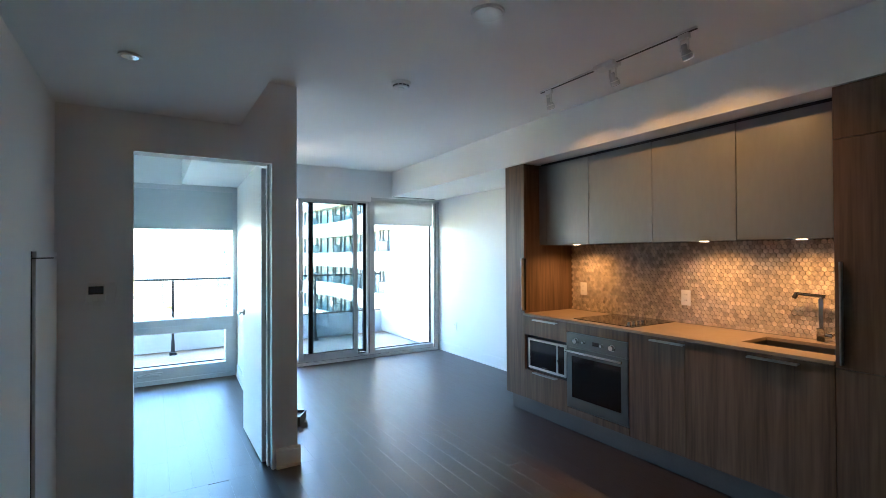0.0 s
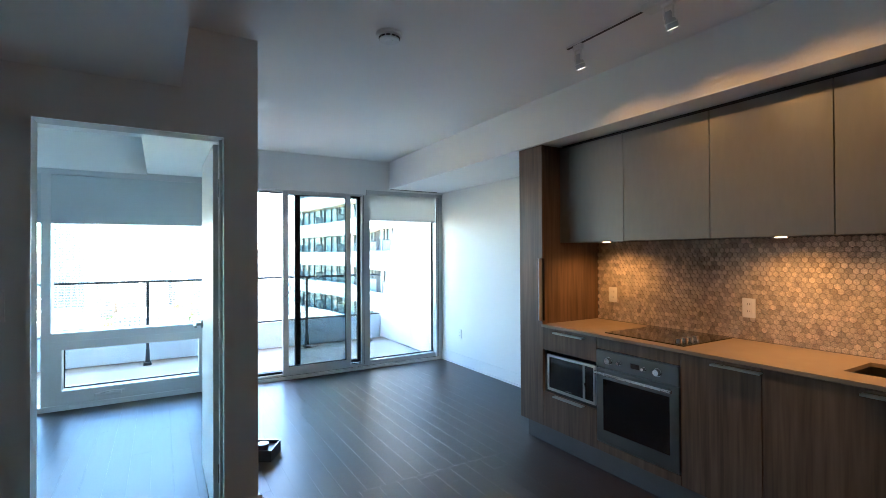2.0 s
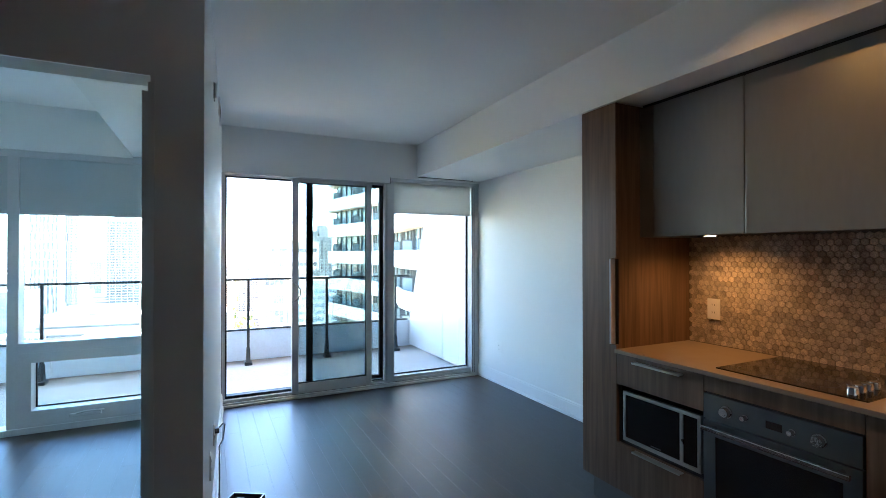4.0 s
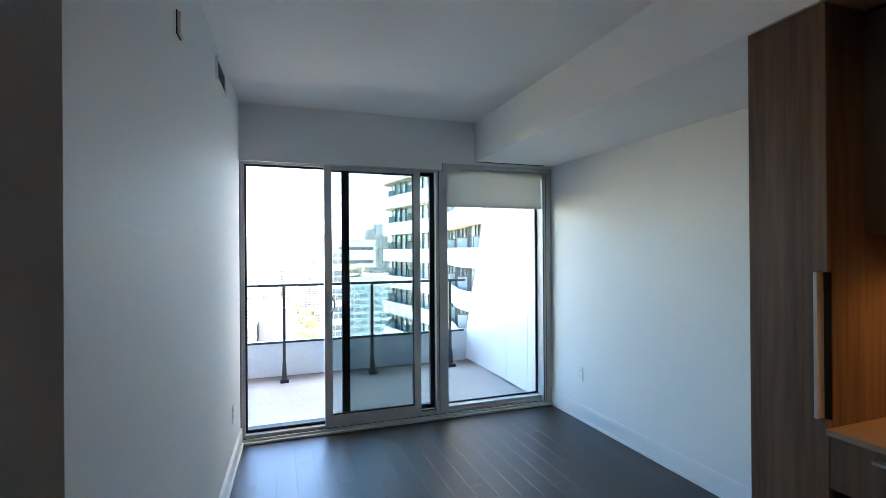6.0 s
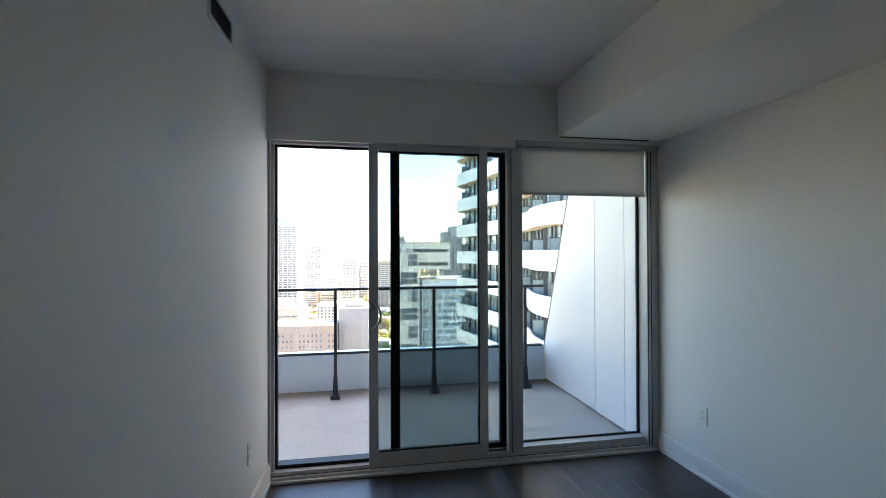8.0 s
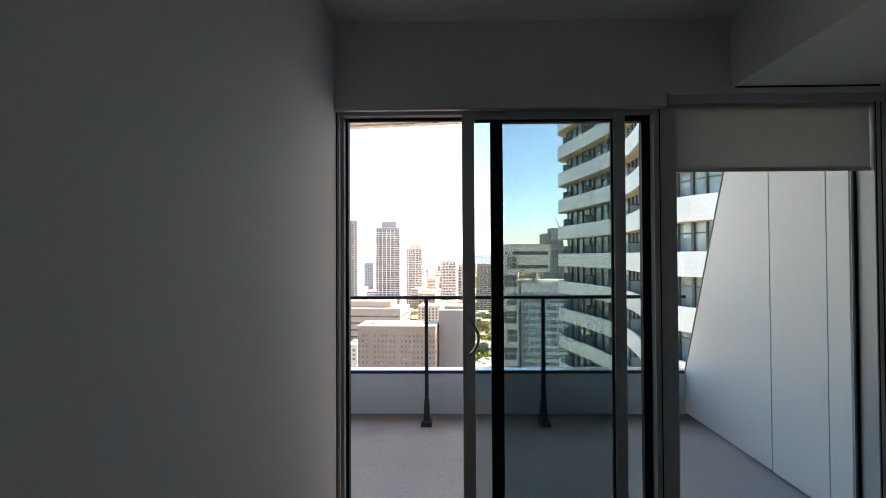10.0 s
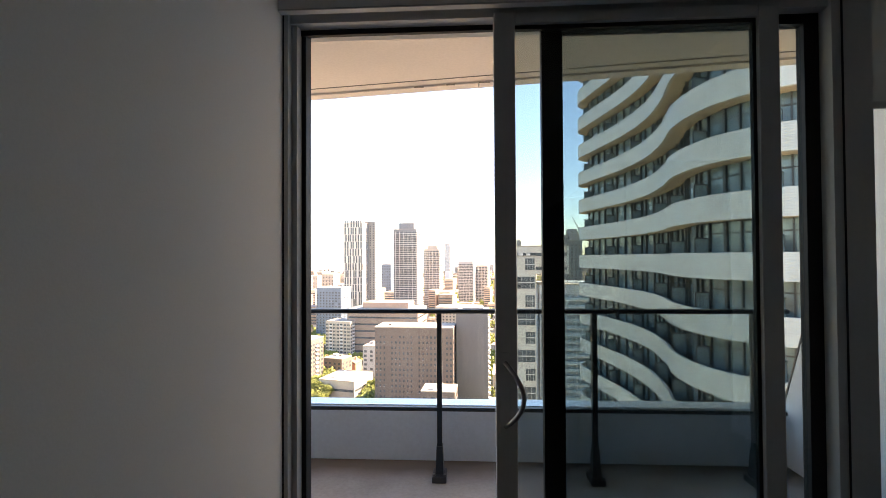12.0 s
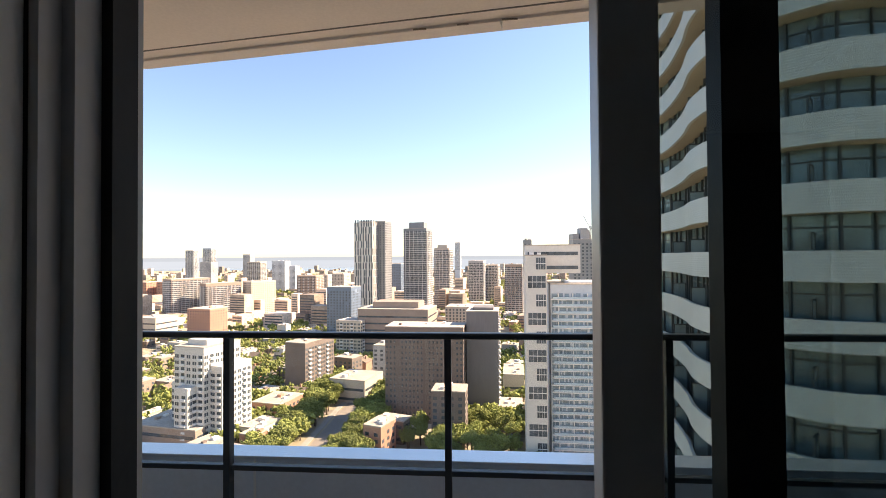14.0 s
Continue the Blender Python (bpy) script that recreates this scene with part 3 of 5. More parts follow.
c = thing("tall_cabinet", (3.4, -0.4, 0), "tall walnut cabinet beside the entry", "cabinet", "tall cabinets")
boxpart("body", (KF + 0.021, XR - 0.002, -1.0, 0.299, KZ, 2.279), M_wood, c)
front(c, -1.0, 0.299, KZ, 2.275, name="door")

# counter with sink cut-out
SX0, SX1, SY0, SY1 = 3.19, 3.50, 1.63, 2.09
ct = thing("countertop", (3.3, 2.7, 0.893), "beige quartz countertop with an undermount sink cut-out", "countertop")
bm = bmesh.new()
x0, x1 = KF - 0.012, KB
for b in ((x0, SX0, YN + 0.001, YF), (SX1, x1, YN + 0.001, YF), (SX0, SX1, YN + 0.001, SY0), (SX0, SX1, SY1, YF)):
    box(bm, *b, 0.8935, 0.913)
bmesh.ops.remove_doubles(bm, verts=bm.verts, dist=0.0001)
part("slab", bm, M_counter, ct)
boxpart("front_edge", (x0 - 0.0025, x0 - 0.0003, YN + 0.001, YF, 0.8935, 0.9125), M_counter, ct, "eased front edge", 0.0008)
boxpart("silicone_joint", (KB - 0.006, KB - 0.001, YN + 0.001, YF, 0.9132, 0.9165), M_grout, ct, "thin joint along the backsplash")
sink = thing("sink", (3.35, 1.86, 0.7), "undermount stainless steel sink", "sink")
bm = bmesh.new()
for b in ((SX0 - 0.012, SX0, SY0 - 0.012, SY1 + 0.012, 0.71, 0.893), (SX1, SX1 + 0.012, SY0 - 0.012, SY1 + 0.012, 0.71, 0.893),
          (SX0, SX1, SY0 - 0.012, SY0, 0.71, 0.893), (SX0, SX1, SY1, SY1 + 0.012, 0.71, 0.893), (SX0, SX1, SY0, SY1, 0.71, 0.722)):
    box(bm, *b)
part("basin", bm, M_steel, sink)
part("drain", cyl(bmesh.new(), (3.35, 1.86, 0.722), (3.35, 1.86, 0.726), 0.04), M_chrome, sink)

fa = thing("faucet", (3.57, 1.82, 0.913), "square chrome kitchen faucet with a side lever", "faucet")
boxpart("base", (3.545, 3.588, 1.798, 1.84, 0.913, 1.0), M_chrome, fa, bev=0.003)
boxpart("neck", (3.553, 3.577, 1.806, 1.83, 1.0, 1.175), M_chrome, fa, bev=0.003)
bm = bmesh.new()
cyl(bm, (3.565, 1.795, 1.187), (3.565, 1.945, 1.196), 0.0125, 0.0105)
cyl(bm, (3.565, 1.818, 1.17), (3.565, 1.818, 1.187), 0.012)
part("spout", bm, M_chrome, fa)
part("nozzle", cyl(bmesh.new(), (3.565, 1.945, 1.2), (3.565, 1.962, 1.168), 0.012, 0.013), M_blackp, fa, "black nozzle tip")
bm = bmesh.new()
cyl(bm, (3.565, 1.798, 0.955), (3.565, 1.765, 0.955), 0.017)
tube(bm, [(3.565, 1.77, 0.955), (3.545, 1.742, 0.975)], 0.006)
part("lever", bm, M_chrome, fa)

hob = thing("cooktop", (3.36, 3.07, 0.913), "black glass cooktop with four chrome knobs", "cooktop")
boxpart("glass_top", (3.10, 3.60, 2.79, 3.35, 0.9132, 0.919), M_black, hob, bev=0.0015)
for k in range(4):
    bm = bmesh.new()
    cyl(bm, (3.16 + 0.055 * k, 2.86, 0.919), (3.16 + 0.055 * k, 2.86, 0.944), 0.02, 0.017)
    part("knob", bm, M_chrome, hob, "chrome control knob")
for x, y, r in ((3.22, 3.22, 0.09), (3.47, 3.22, 0.075), (3.22, 3.0, 0.07), (3.47, 3.0, 0.09)):
    bm = bmesh.new()
    for a in range(32):
        a0, a1 = a * math.pi / 16, (a + 1) * math.pi / 16
        v = [bm.verts.new((x + q * math.cos(t), y + q * math.sin(t), 0.9193)) for q, t in ((r, a0), (r, a1), (r - 0.003, a1), (r - 0.003, a0))]
        bm.faces.new(v)
    part("burner_ring", bm, M_kick, hob)

# wall behind kitchen
bm = box(bmesh.new(), KB + 0.006, XR, YN, YF, 0.9, 1.56)
bs = struct("backsplash", bm, M_grout, "small stone hexagon mosaic backsplash")

# wall cabinets
UF = 3.215
for k, (ya, yb) in enumerate(((3.285, 3.78), (2.701, 3.285), (2.122, 2.701), (YN + 0.06, 2.122))):
    c = thing("wall_cabinet", (3.4, (ya + yb) / 2, 1.53), "grey lacquered handleless wall cabinet above the backsplash", "cabinet", "wall cabinets")
    carcass(c, ya, yb, 1.545, 2.245, UF + 0.021, XR - 0.003)
    front(c, ya + 0.001, yb - 0.001, 1.528, 2.256, M_grey, "door", UF)
bp = thing("filler_panel", (3.5, 3.83, 1.53), "dark grey filler panel beside the wall cabinets", "panel")
boxpart("panel", (UF + 0.022, XR - 0.003, 3.78, YF, 1.53, 2.257), M_grey, bp)
boxpart("scribe_strip", (UF + 0.002, UF + 0.0215, 3.782, YF, 1.53, 2.257), M_grey, bp)
fp = thing("filler_panel", (3.5, 1.6, 1.53), "grey filler panel beside the tall cabinet", "panel")
boxpart("panel", (UF + 0.022, XR - 0.003, YN, YN + 0.06, 1.53, 2.257), M_grey, fp)
boxpart("scribe_strip", (UF + 0.002, UF + 0.0215, YN, YN + 0.058, 1.53, 2.257), M_grey, fp)
# Recessed near-black bar paints the shade between doors and bulkhead
boxpart("rail", (UF + 0.03, XR - 0.003, YN, YF, 2.258, 2.2805), M_dark, tagged(thing("cabinet_top_rail", (3.5, 2.7, 2.258), "near-black bar standing for the shaded gap above the wall cabinets", "rail")))

for y in (3.57, 2.42, 1.845):
    pl = thing("puck_light", (3.385, y, 1.545), "round warm under-cabinet puck light switched on", "light", "under-cabinet lights")
    part("ring", cyl(bmesh.new(), (3.385, y, 1.545), (3.385, y, 1.530), 0.034, n=28), M_chrome, pl)
    part("lens", cyl(bmesh.new(), (3.385, y, 1.531), (3.385, y, 1.5275), 0.027, n=28), M_lamp, pl, "glowing warm lens")
    lm = new("puck_lamp", bpy.data.lights.new("puck_lamp", "SPOT"))
    lm.data.energy, lm.data.color, lm.data.spot_size, lm.data.spot_blend, lm.data.shadow_soft_size = 0.25, (1.0, 0.45, 0.12), radians(158), 0.8, 0.02
    lm.matrix_world = look((3.385, y, 1.52), (3.39, y, 0.9))
    tagged(lm, "warm light of the puck", "light")

# outlets
def plate(x, y, z, face, w=0.075, h=0.118, label="white double outlet with a cover plate"):
    o = thing("wall_outlet", (x, y, z), label, "outlet", "wall outlets")
    q = 0.006 * face
    xs = sorted((x, x + q))
    boxpart("cover_plate", (xs[0], xs[1], y - w / 2, y + w / 2, z - h / 2, z + h / 2), M_white, o, bev=0.0015)
    for dz in (-0.022, 0.022):
        ys = sorted((x + q, x + q + 0.0015 * face))
        sock = boxpart("socket", (ys[0], ys[1], y - 0.017, y + 0.017, z + dz - 0.014, z + dz + 0.014), M_white, o)
        zs = sorted((x + q + 0.0015 * face, x + q + 0.0022 * face))
        for dy in (-0.007, 0.007):
            boxpart("slot", (zs[0], zs[1], y + dy - 0.0012, y + dy + 0.0012, z + dz - 0.003, z + dz + 0.007), M_dark, sock)
    return o


plate(KB - 0.006, 3.71, 1.119, -1)
plate(KB - 0.006, 2.701, 1.11, -1)
plate(XR, 6.375, 0.40, -1)

# ---- ceiling lights ----
tl = thing("track_light", (2.55, 2.55, H), "white ceiling track with three small warm spotlights", "track light")
boxpart("track", (2.541, 2.559, 1.97, 3.13, H - 0.012, H - 0.0005), M_white, tl)
boxpart("channel", (2.5435, 2.5565, 1.97, 3.13, H - 0.0155, H - 0.0125), M_blackp, tl, "dark power channel")
boxpart("feed_box", (2.51, 2.59, 2.47, 2.62, H - 0.03, H - 0.0008), M_white, tl, bev=0.004)
for y, tx in ((3.05, 2.54), (2.5, 2.55), (2.04, 2.56)):
    hd = boxpart("adapter", (2.538, 2.562, y - 0.03, y + 0.03, H - 0.046, H - 0.016), M_white, tl, bev=0.003)
    b = Vector((2.55, y, H - 0.085))
    d = Vector((tx - 2.52 + 0.02, 0.0, -0.1)).normalized()
    for s_ in (-1, 1):
        boxpart("bracket_arm", (2.544, 2.556, y + s_ * 0.022 - 0.002, y + s_ * 0.022 + 0.002, H - 0.105, H - 0.046), M_white, hd)
    bm = bmesh.new()
    cyl(bm, b - d * 0.015, b + d * 0.02, 0.013, 0.018)
    cyl(bm, b + d * 0.02, b + d * 0.036, 0.0205, 0.026)
    cyl(bm, b + d * 0.04, b + d * 0.064, 0.0275, 0.0275)
    part("head", bm, M_alu, hd, "pale metal spotlight head")
    part("collar", cyl(bmesh.new(), b + d * 0.035, b + d * 0.0405, 0.030, 0.030), M_white, hd, "white collar ring")
    part("lens", cyl(bmesh.new(), b + d * 0.0642, b + d * 0.066, 0.022), M_lamp2, hd, "glowing lens")
    lm = new("spot_lamp", bpy.data.lights.new("spot_lamp", "SPOT"))
    lm.data.energy, lm.data.color, lm.data.spot_size, lm.data.spot_blend, lm.data.shadow_soft_size = 0.38, (1.0, 0.50, 0.16), radians(128), 1.0, 0.028
    lm.matrix_world = look(b + d * 0.069, (3.12, y, 0.9))
    tagged(lm, "warm light of the spotlight", "light")


def disc(name, x, y, z, label, cat, rs):
    o = thing(name, (x, y, z), label, cat)
    zz = z
    for k, (r, h) in enumerate(rs):
        part("base" if k == 0 else "cover", cyl(bmesh.new(), (x, y, zz), (x, y, zz - h), r, r * 0.96, 40), M_white, o)
        zz -= h
    return o


sd = disc("smoke_alarm", 1.598, 3.49, H, "round white smoke alarm on the ceiling", "smoke alarm", ((0.07, 0.015), (0.055, 0.022), (0.022, 0.006)))
for k in range(12):
    a = k * math.pi / 6
    boxpart("vent_slot", (-0.002, 0.002, -0.011, 0.011, -0.004, 0.004), M_dark, sd).matrix_world = Matrix.Translation((1.598 + 0.054 * math.cos(a), 3.49 + 0.054 * math.sin(a), H - 0.026)) @ Matrix.Rotation(a, 4, "Z")
disc("ceiling_speaker", 1.534, 2.417, H, "round white ceiling cover disc", "ceiling cover", ((0.085, 0.008), (0.075, 0.004)))
dl = thing("downlight", (0.06, 2.99, 2.31), "small recessed downlight with a white ring, switched off", "downlight")
bm = bmesh.new()
cyl(bm, (0.06, 2.99, 2.3095), (0.06, 2.99, 2.303), 0.045)
part("ring", bm, M_white, dl)
part("lens", cyl(bmesh.new(), (0.06, 2.99, 2.303), (0.06, 2.99, 2.301), 0.032), M_chrome, dl)

# ---- balcony ----
bm = box(bmesh.new(), -6.0, 3.98, YG + 0.02, 9.0, -0.25, 0.0)
struct("balcony_floor", bm, M_conc, "pale grey concrete balcony floor")
bm = box(bmesh.new(), -6.0, 3.84, 8.845, 8.97, 0.0, 0.39, 0.005)
struct("balcony_upstand", bm, M_upst, "low white concrete balcony upstand")
bm = box(bmesh.new(), -6.0, 3.838, 8.833, 8.982, 0.391, 0.402, 0.003)
struct("upstand_cap", bm, M_cap, "glossy white metal cap on the balcony upstand")
bm = prism(bmesh.new(), [(-6.0, YG + 0.02), (6.0, YG + 0.02), (6.0, 8.33), (2.2, 8.85), (-0.45, 9.22), (-6.0, 9.6)], 2.70, 2.95)
struct("balcony_slab_above", bm, M_soffit, "beige painted underside of the balcony above")
bm = prism(bmesh.new(), [(-6.0, 9.46), (-0.45, 9.08), (2.2, 8.71), (6.0, 8.19), (6.0, 8.22), (2.2, 8.74), (-0.45, 9.11), (-6.0, 9.49)], 2.685, 2.70)
struct("balcony_drip_edge", bm, M_soffit, "thin drip strip under the slab edge")
# No groove is cut: a dark grey strip paints its shade
bm = prism(bmesh.new(), [(-6.0, 9.36), (-0.45, 8.98), (2.2, 8.61), (6.0, 8.09), (6.0, 8.10), (2.2, 8.62), (-0.45, 8.99), (-6.0, 9.37)], 2.697, 2.70)
struct("balcony_drip_groove", bm, M_kick, "thin dark strip standing for the shaded groove near the slab edge")
# Grey bars drawn in place of small dark slots along the strip
for x, w in ((1.33, 0.07), (1.56, 0.06), (1.80, 0.08)):
    y = 8.85 - (x - 2.2) * 0.1396 - 0.16
    struct("soffit_patch", box(bmesh.new(), x - w / 2, x + w / 2, y, y + 0.012, 2.681, 2.685), M_conc, "small grey bar drawn for a dark slot in the drip strip")
clip = thing("hanging_clip", (1.76, 8.78, 2.63), "small white clip hanging from the slab edge", "clip")
boxpart("tab", (1.754, 1.766, 8.775, 8.79, 2.67, 2.685), M_white, clip)
part("hook", tube(bmesh.new(), [(1.76, 8.782, 2.675), (1.76, 8.78, 2.655), (1.764, 8.778, 2.65)], 0.003, 6), M_white, clip)
# building face around the glazing
bm = bmesh.new()
box(bm, -6.0, 6.0, YG + 0.02, YG + 0.1, 2.24, 2.70)
box(bm, bx1, FX0, YG, YG + 0.05, 0, 2.24)
box(bm, -6.0, -2.05, YG, YG + 0.05, 0, 2.24)
box(bm, XR, 6.0, YG, YG + 0.05, 0, 2.24)
struct("facade_own", bm, M_panel, "white facade panels around the windows")
dv = thing("balcony_divider", (3.87, 8.0, 0), "tall white panelled balcony divider with a leaning edge", "divider", kind="structure")


def div_panel(y0, y1, yt, x, zt=2.70):
    bm = bmesh.new()
    v = [bm.verts.new(p) for p in ((x, y0, 0.02), (x, y1, 0.02), (x, yt, zt), (x, y0, zt), (x + 0.08, y0, 0.02), (x + 0.08, y1, 0.02), (x + 0.08, yt, zt), (x + 0.08, y0, zt))]
    for f in ((0, 1, 2, 3), (7, 6, 5, 4), (0, 4, 5, 1), (1, 5, 6, 2), (2, 6, 7, 3), (3, 7, 4, 0)):
        bm.faces.new([v[i] for i in f])
    return part("panel", bm, M_panel, dv)


div_panel(YG + 0.06, 7.16, 7.16, 3.822)
div_panel(7.175, 7.65, 7.65, 3.827)
div_panel(7.67, 8.98, 7.95, 3.833)

bm = bmesh.new()
v = [bm.verts.new(p) for x in (3.829, 3.905) for p in ((x, 8.982, 0.02), (x, 8.996, 0.02), (x, 7.966, 2.70), (x, 7.952, 2.70))]
for f in ((3, 2, 1, 0), (4, 5, 6, 7), (0, 1, 5, 4), (1, 2, 6, 5), (2, 3, 7, 6), (3, 0, 4, 7)):
    bm.faces.new([v[i] for i in f])
part("edge_trim", bm, M_kick, dv, "dark grey edge strip")
boxpart("core", (3.86, 3.9, YG + 0.06, 7.9, 0.0, 2.7), M_dark, dv)

for x in (-0.6, 0.41, 2.46):
    struct("upstand_joint", box(bmesh.new(), x - 0.006, x + 0.006, 8.839, 8.845, 0.03, 0.388), M_trim, "thin white joint strip on the upstand")
rail = thing("balcony_railing", (0.0, 8.6, 0), "dark metal balcony railing with clear glass panels", "railing")
boxpart("top_rail", (-6.0, 3.72, 8.572, 8.622, 1.082, 1.112), M_rail, rail, bev=0.01)
boxpart("bottom_rail", (-6.0, 3.70, 8.58, 8.615, 0.437, 0.462), M_rail, rail, bev=0.003)
posts = [3.503, 2.495, 1.483, 0.40] + [0.40 - 1.02 * k for k in range(1, 7)]
for x in posts:
    bm = bmesh.new()
    box(bm, x - 0.016, x + 0.016, 8.568, 8.612, 0.21, 1.084)
    p = part("post", bm, M_rail, rail)
    bm = bmesh.new()
    a = [bm.verts.new(q) for q in ((x - 0.020, 8.558, 0.215), (x + 0.020, 8.558, 0.215), (x + 0.020, 8.618, 0.215), (x - 0.020, 8.618, 0.215))]
    b = [bm.verts.new(q) for q in ((x - 0.026, 8.545, 0.04), (x + 0.026, 8.545, 0.04), (x + 0.026, 8.63, 0.04), (x - 0.026, 8.63, 0.04))]
    bm.faces.new(a)
    bm.faces.new(b[::-1])
    for i in range(4):
        bm.faces.new((a[i], b[i], b[(i + 1) % 4], a[(i + 1) % 4]))
    box(bm, x - 0.047, x + 0.047, 8.50, 8.65, 0.0, 0.04, 0.008)
    foot = part("foot", bm, M_rail, p, "tapered bolted foot")
    for dx in (-0.035, 0.035):
        part("bolt", cyl(bmesh.new(), (x + dx, 8.52, 0.04), (x + dx, 8.52, 0.054), 0.01, n=6), M_steel, p)
for xa, xb in zip(posts[1:], posts):
    pane = boxpart("pane", (xa + 0.02, xb - 0.02, 8.590, 8.598, 0.463, 1.081), M_glass, rail, "clear guard glass")
    pane.visible_shadow = False

# ---- small things on the walls and floor ----
th = thing("thermostat", (-0.11, YD, 1.23), "white wall thermostat with a dark grey screen", "thermostat")
boxpart("backplate", (-0.185, -0.04, YD - 0.008, YD, 1.165, 1.297), M_trim, th, bev=0.002)
boxpart("body", (-0.175, -0.085, YD - 0.022, YD - 0.008, 1.19, 1.292), M_white, th, bev=0.004)
boxpart("screen", (-0.166, -0.096, YD - 0.0235, YD - 0.022, 1.234, 1.28), M_black, th, "dark grey display")
ap = thing("access_panel", (XL, 3.6, 0.7), "flush white painted access panel low on the entry wall", "access panel")
boxpart("reveal", (XL, XL + 0.002, 3.335, 3.90, 0.02, 1.475), M_dark, ap, "dark shadow gap")
boxpart("panel", (XL + 0.002, XL + 0.016, 3.348, 3.895, 0.03, 1.44), M_wall, ap, bev=0.002)
boxpart("top_trim", (XL + 0.002, XL + 0.018, 3.348, 3.895, 1.447, 1.475), M_trim, ap, bev=0.002)


def on_partition(name, y, label, cat, group=""):
    t = thing(name, (0, 0, 0), label, cat, group)
    return t, pose(xleft(y), y, 0, 0, 0, -math.degrees(math.atan(0.0425)))


vent, m = on_partition("air_vent", 5.87, "white framed air vent with slats darkened for its shaded inside", "vent")
boxpart("backing", (0.0005, 0.002, -0.145, 0.145, 2.445, 2.545), M_dark, vent)
bm = bmesh.new()
for b in ((-0.16, 0.16, 2.43, 2.445), (-0.16, 0.16, 2.545, 2.56), (-0.16, -0.145, 2.445, 2.545), (0.145, 0.16, 2.445, 2.545)):
    box(bm, 0.0005, 0.012, *b)
part("frame", bm, M_white, vent)
# Slats take dark grey to carry the shade inside the vent
for k in range(6):
    bm = bmesh.new()
    z = 2.458 + k * 0.0165
    v = [bm.verts.new((x, y, z + dz)) for dz in (0, 0.002) for x, y, dz2 in ((0.003, -0.145, 0), (0.003, 0.145, 0), (0.011, 0.145, 0), (0.011, -0.145, 0))]
    for q in (2, 3, 6, 7):
        v[q].co.z -= 0.006
    for f in ((3, 2, 1, 0), (4, 5, 6, 7), (0, 1, 5, 4), (1, 2, 6, 5), (2, 3, 7, 6), (3, 0, 4, 7)):
        bm.faces.new([v[i] for i in f])
    part("slat", bm, M_kick, vent)
vent.matrix_world = m
fs, m = on_partition("fire_alarm_horn", 4.85, "small white fire alarm horn high on the wall", "alarm")
boxpart("body", (0.004, 0.016, -0.03, 0.03, 2.29, 2.37), M_white, fs, bev=0.003)
boxpart("backplate", (0.0005, 0.004, -0.034, 0.034, 2.286, 2.374), M_dark, fs)
fs.matrix_world = m
for y in (6.37, 4.95, 4.5):
    plate(xleft(y) - 0.0015, y, 0.42 if y < 6 else 0.39, 1)
tray = thing("storage_tray", (0, 0, 0), "small black open box with a pale rim on the floor", "box")
TL, TW, TH = 0.20, 0.185, 0.076
boxpart("base", (0, TL, 0, TW, 0.0, 0.006), M_blackp, tray)
for b in ((0, TL, 0, 0.006), (0, TL, TW - 0.006, TW), (0, 0.006, 0.006, TW - 0.006), (TL - 0.006, TL, 0.006, TW - 0.006)):
    side = boxpart("side_panel", (*b, 0.006, TH), M_blackp, tray)
    boxpart("rim", (b[0] - 0.001, b[1] + 0.001, b[2] - 0.001, b[3] + 0.001, TH, TH + 0.004), M_steel, side, "pale metal rim")
boxpart("insert", (0.012, TL - 0.012, 0.012, TW - 0.012, 0.05, 0.056), M_kick, tray, "dark grey insert")
tray.matrix_world = pose(1.209, 4.647, 0, 0, 0, 59.6)
can = thing("canister", (1.165, 4.72, 0.056), "short black canister with a pale lid standing in the box", "canister")
part("body", cyl(bmesh.new(), (1.165, 4.72, 0.057), (1.165, 4.72, 0.112), 0.036, 0.042, 24), M_blackp, can)
part("lid", cyl(bmesh.new(), (1.165, 4.72, 0.112), (1.165, 4.72, 0.117), 0.043, 0.041, 24), M_alu, can, "pale grey lid")
cb = thing("power_cable", (1.07, 4.9, 0.4), "thin black cable hanging from an outlet to the floor", "cable")
xw = xleft(4.95)
pts = [(xw + 0.012, 4.95, 0.43), (xw + 0.05, 4.99, 0.455), (xw + 0.062, 5.02, 0.44), (xw + 0.05, 5.0, 0.36), (xw + 0.03, 4.96, 0.335), (xw + 0.03, 4.9, 0.3),
       (xw + 0.03, 4.85, 0.18), (xw + 0.03, 4.82, 0.05), (xw + 0.05, 4.87, 0.012), (xw + 0.1, 4.90, 0.008), (1.19, 4.88, 0.02), (1.205, 4.85, 0.04)]
part("cord", tube(bmesh.new(), pts, 0.0035, 8), M_blackp, cb)
boxpart("plug", (xw + 0.007, xw + 0.03, 4.935, 4.965, 0.42, 0.45), M_blackp, cb, bev=0.004)
M_streak = mat("glossy_paint_streak", (0.83, 0.83, 0.815), 0.54, vary=0.02, scale=4, bump=0.0)
for pts in ([(4.03, 1.68), (4.02, 1.60), (4.20, 1.56), (4.48, 1.54), (4.74, 1.56)], [(4.70, 1.56), (4.76, 1.50), (4.82, 1.45)], [(4.66, 1.50), (4.60, 1.44), (4.615, 1.38)]):
    bm = bmesh.new()
    vs = [[bm.verts.new((xleft(y) + 0.0006, y, z + q)) for q in (-0.009, 0.009)] for y, z in pts]
    for a, b in zip(vs, vs[1:]):
        bm.faces.new((a[0], b[0], b[1], a[1]))
    struct("paint_streak", bm, M_streak, "faint glossy touch-up streak on the partition wall")
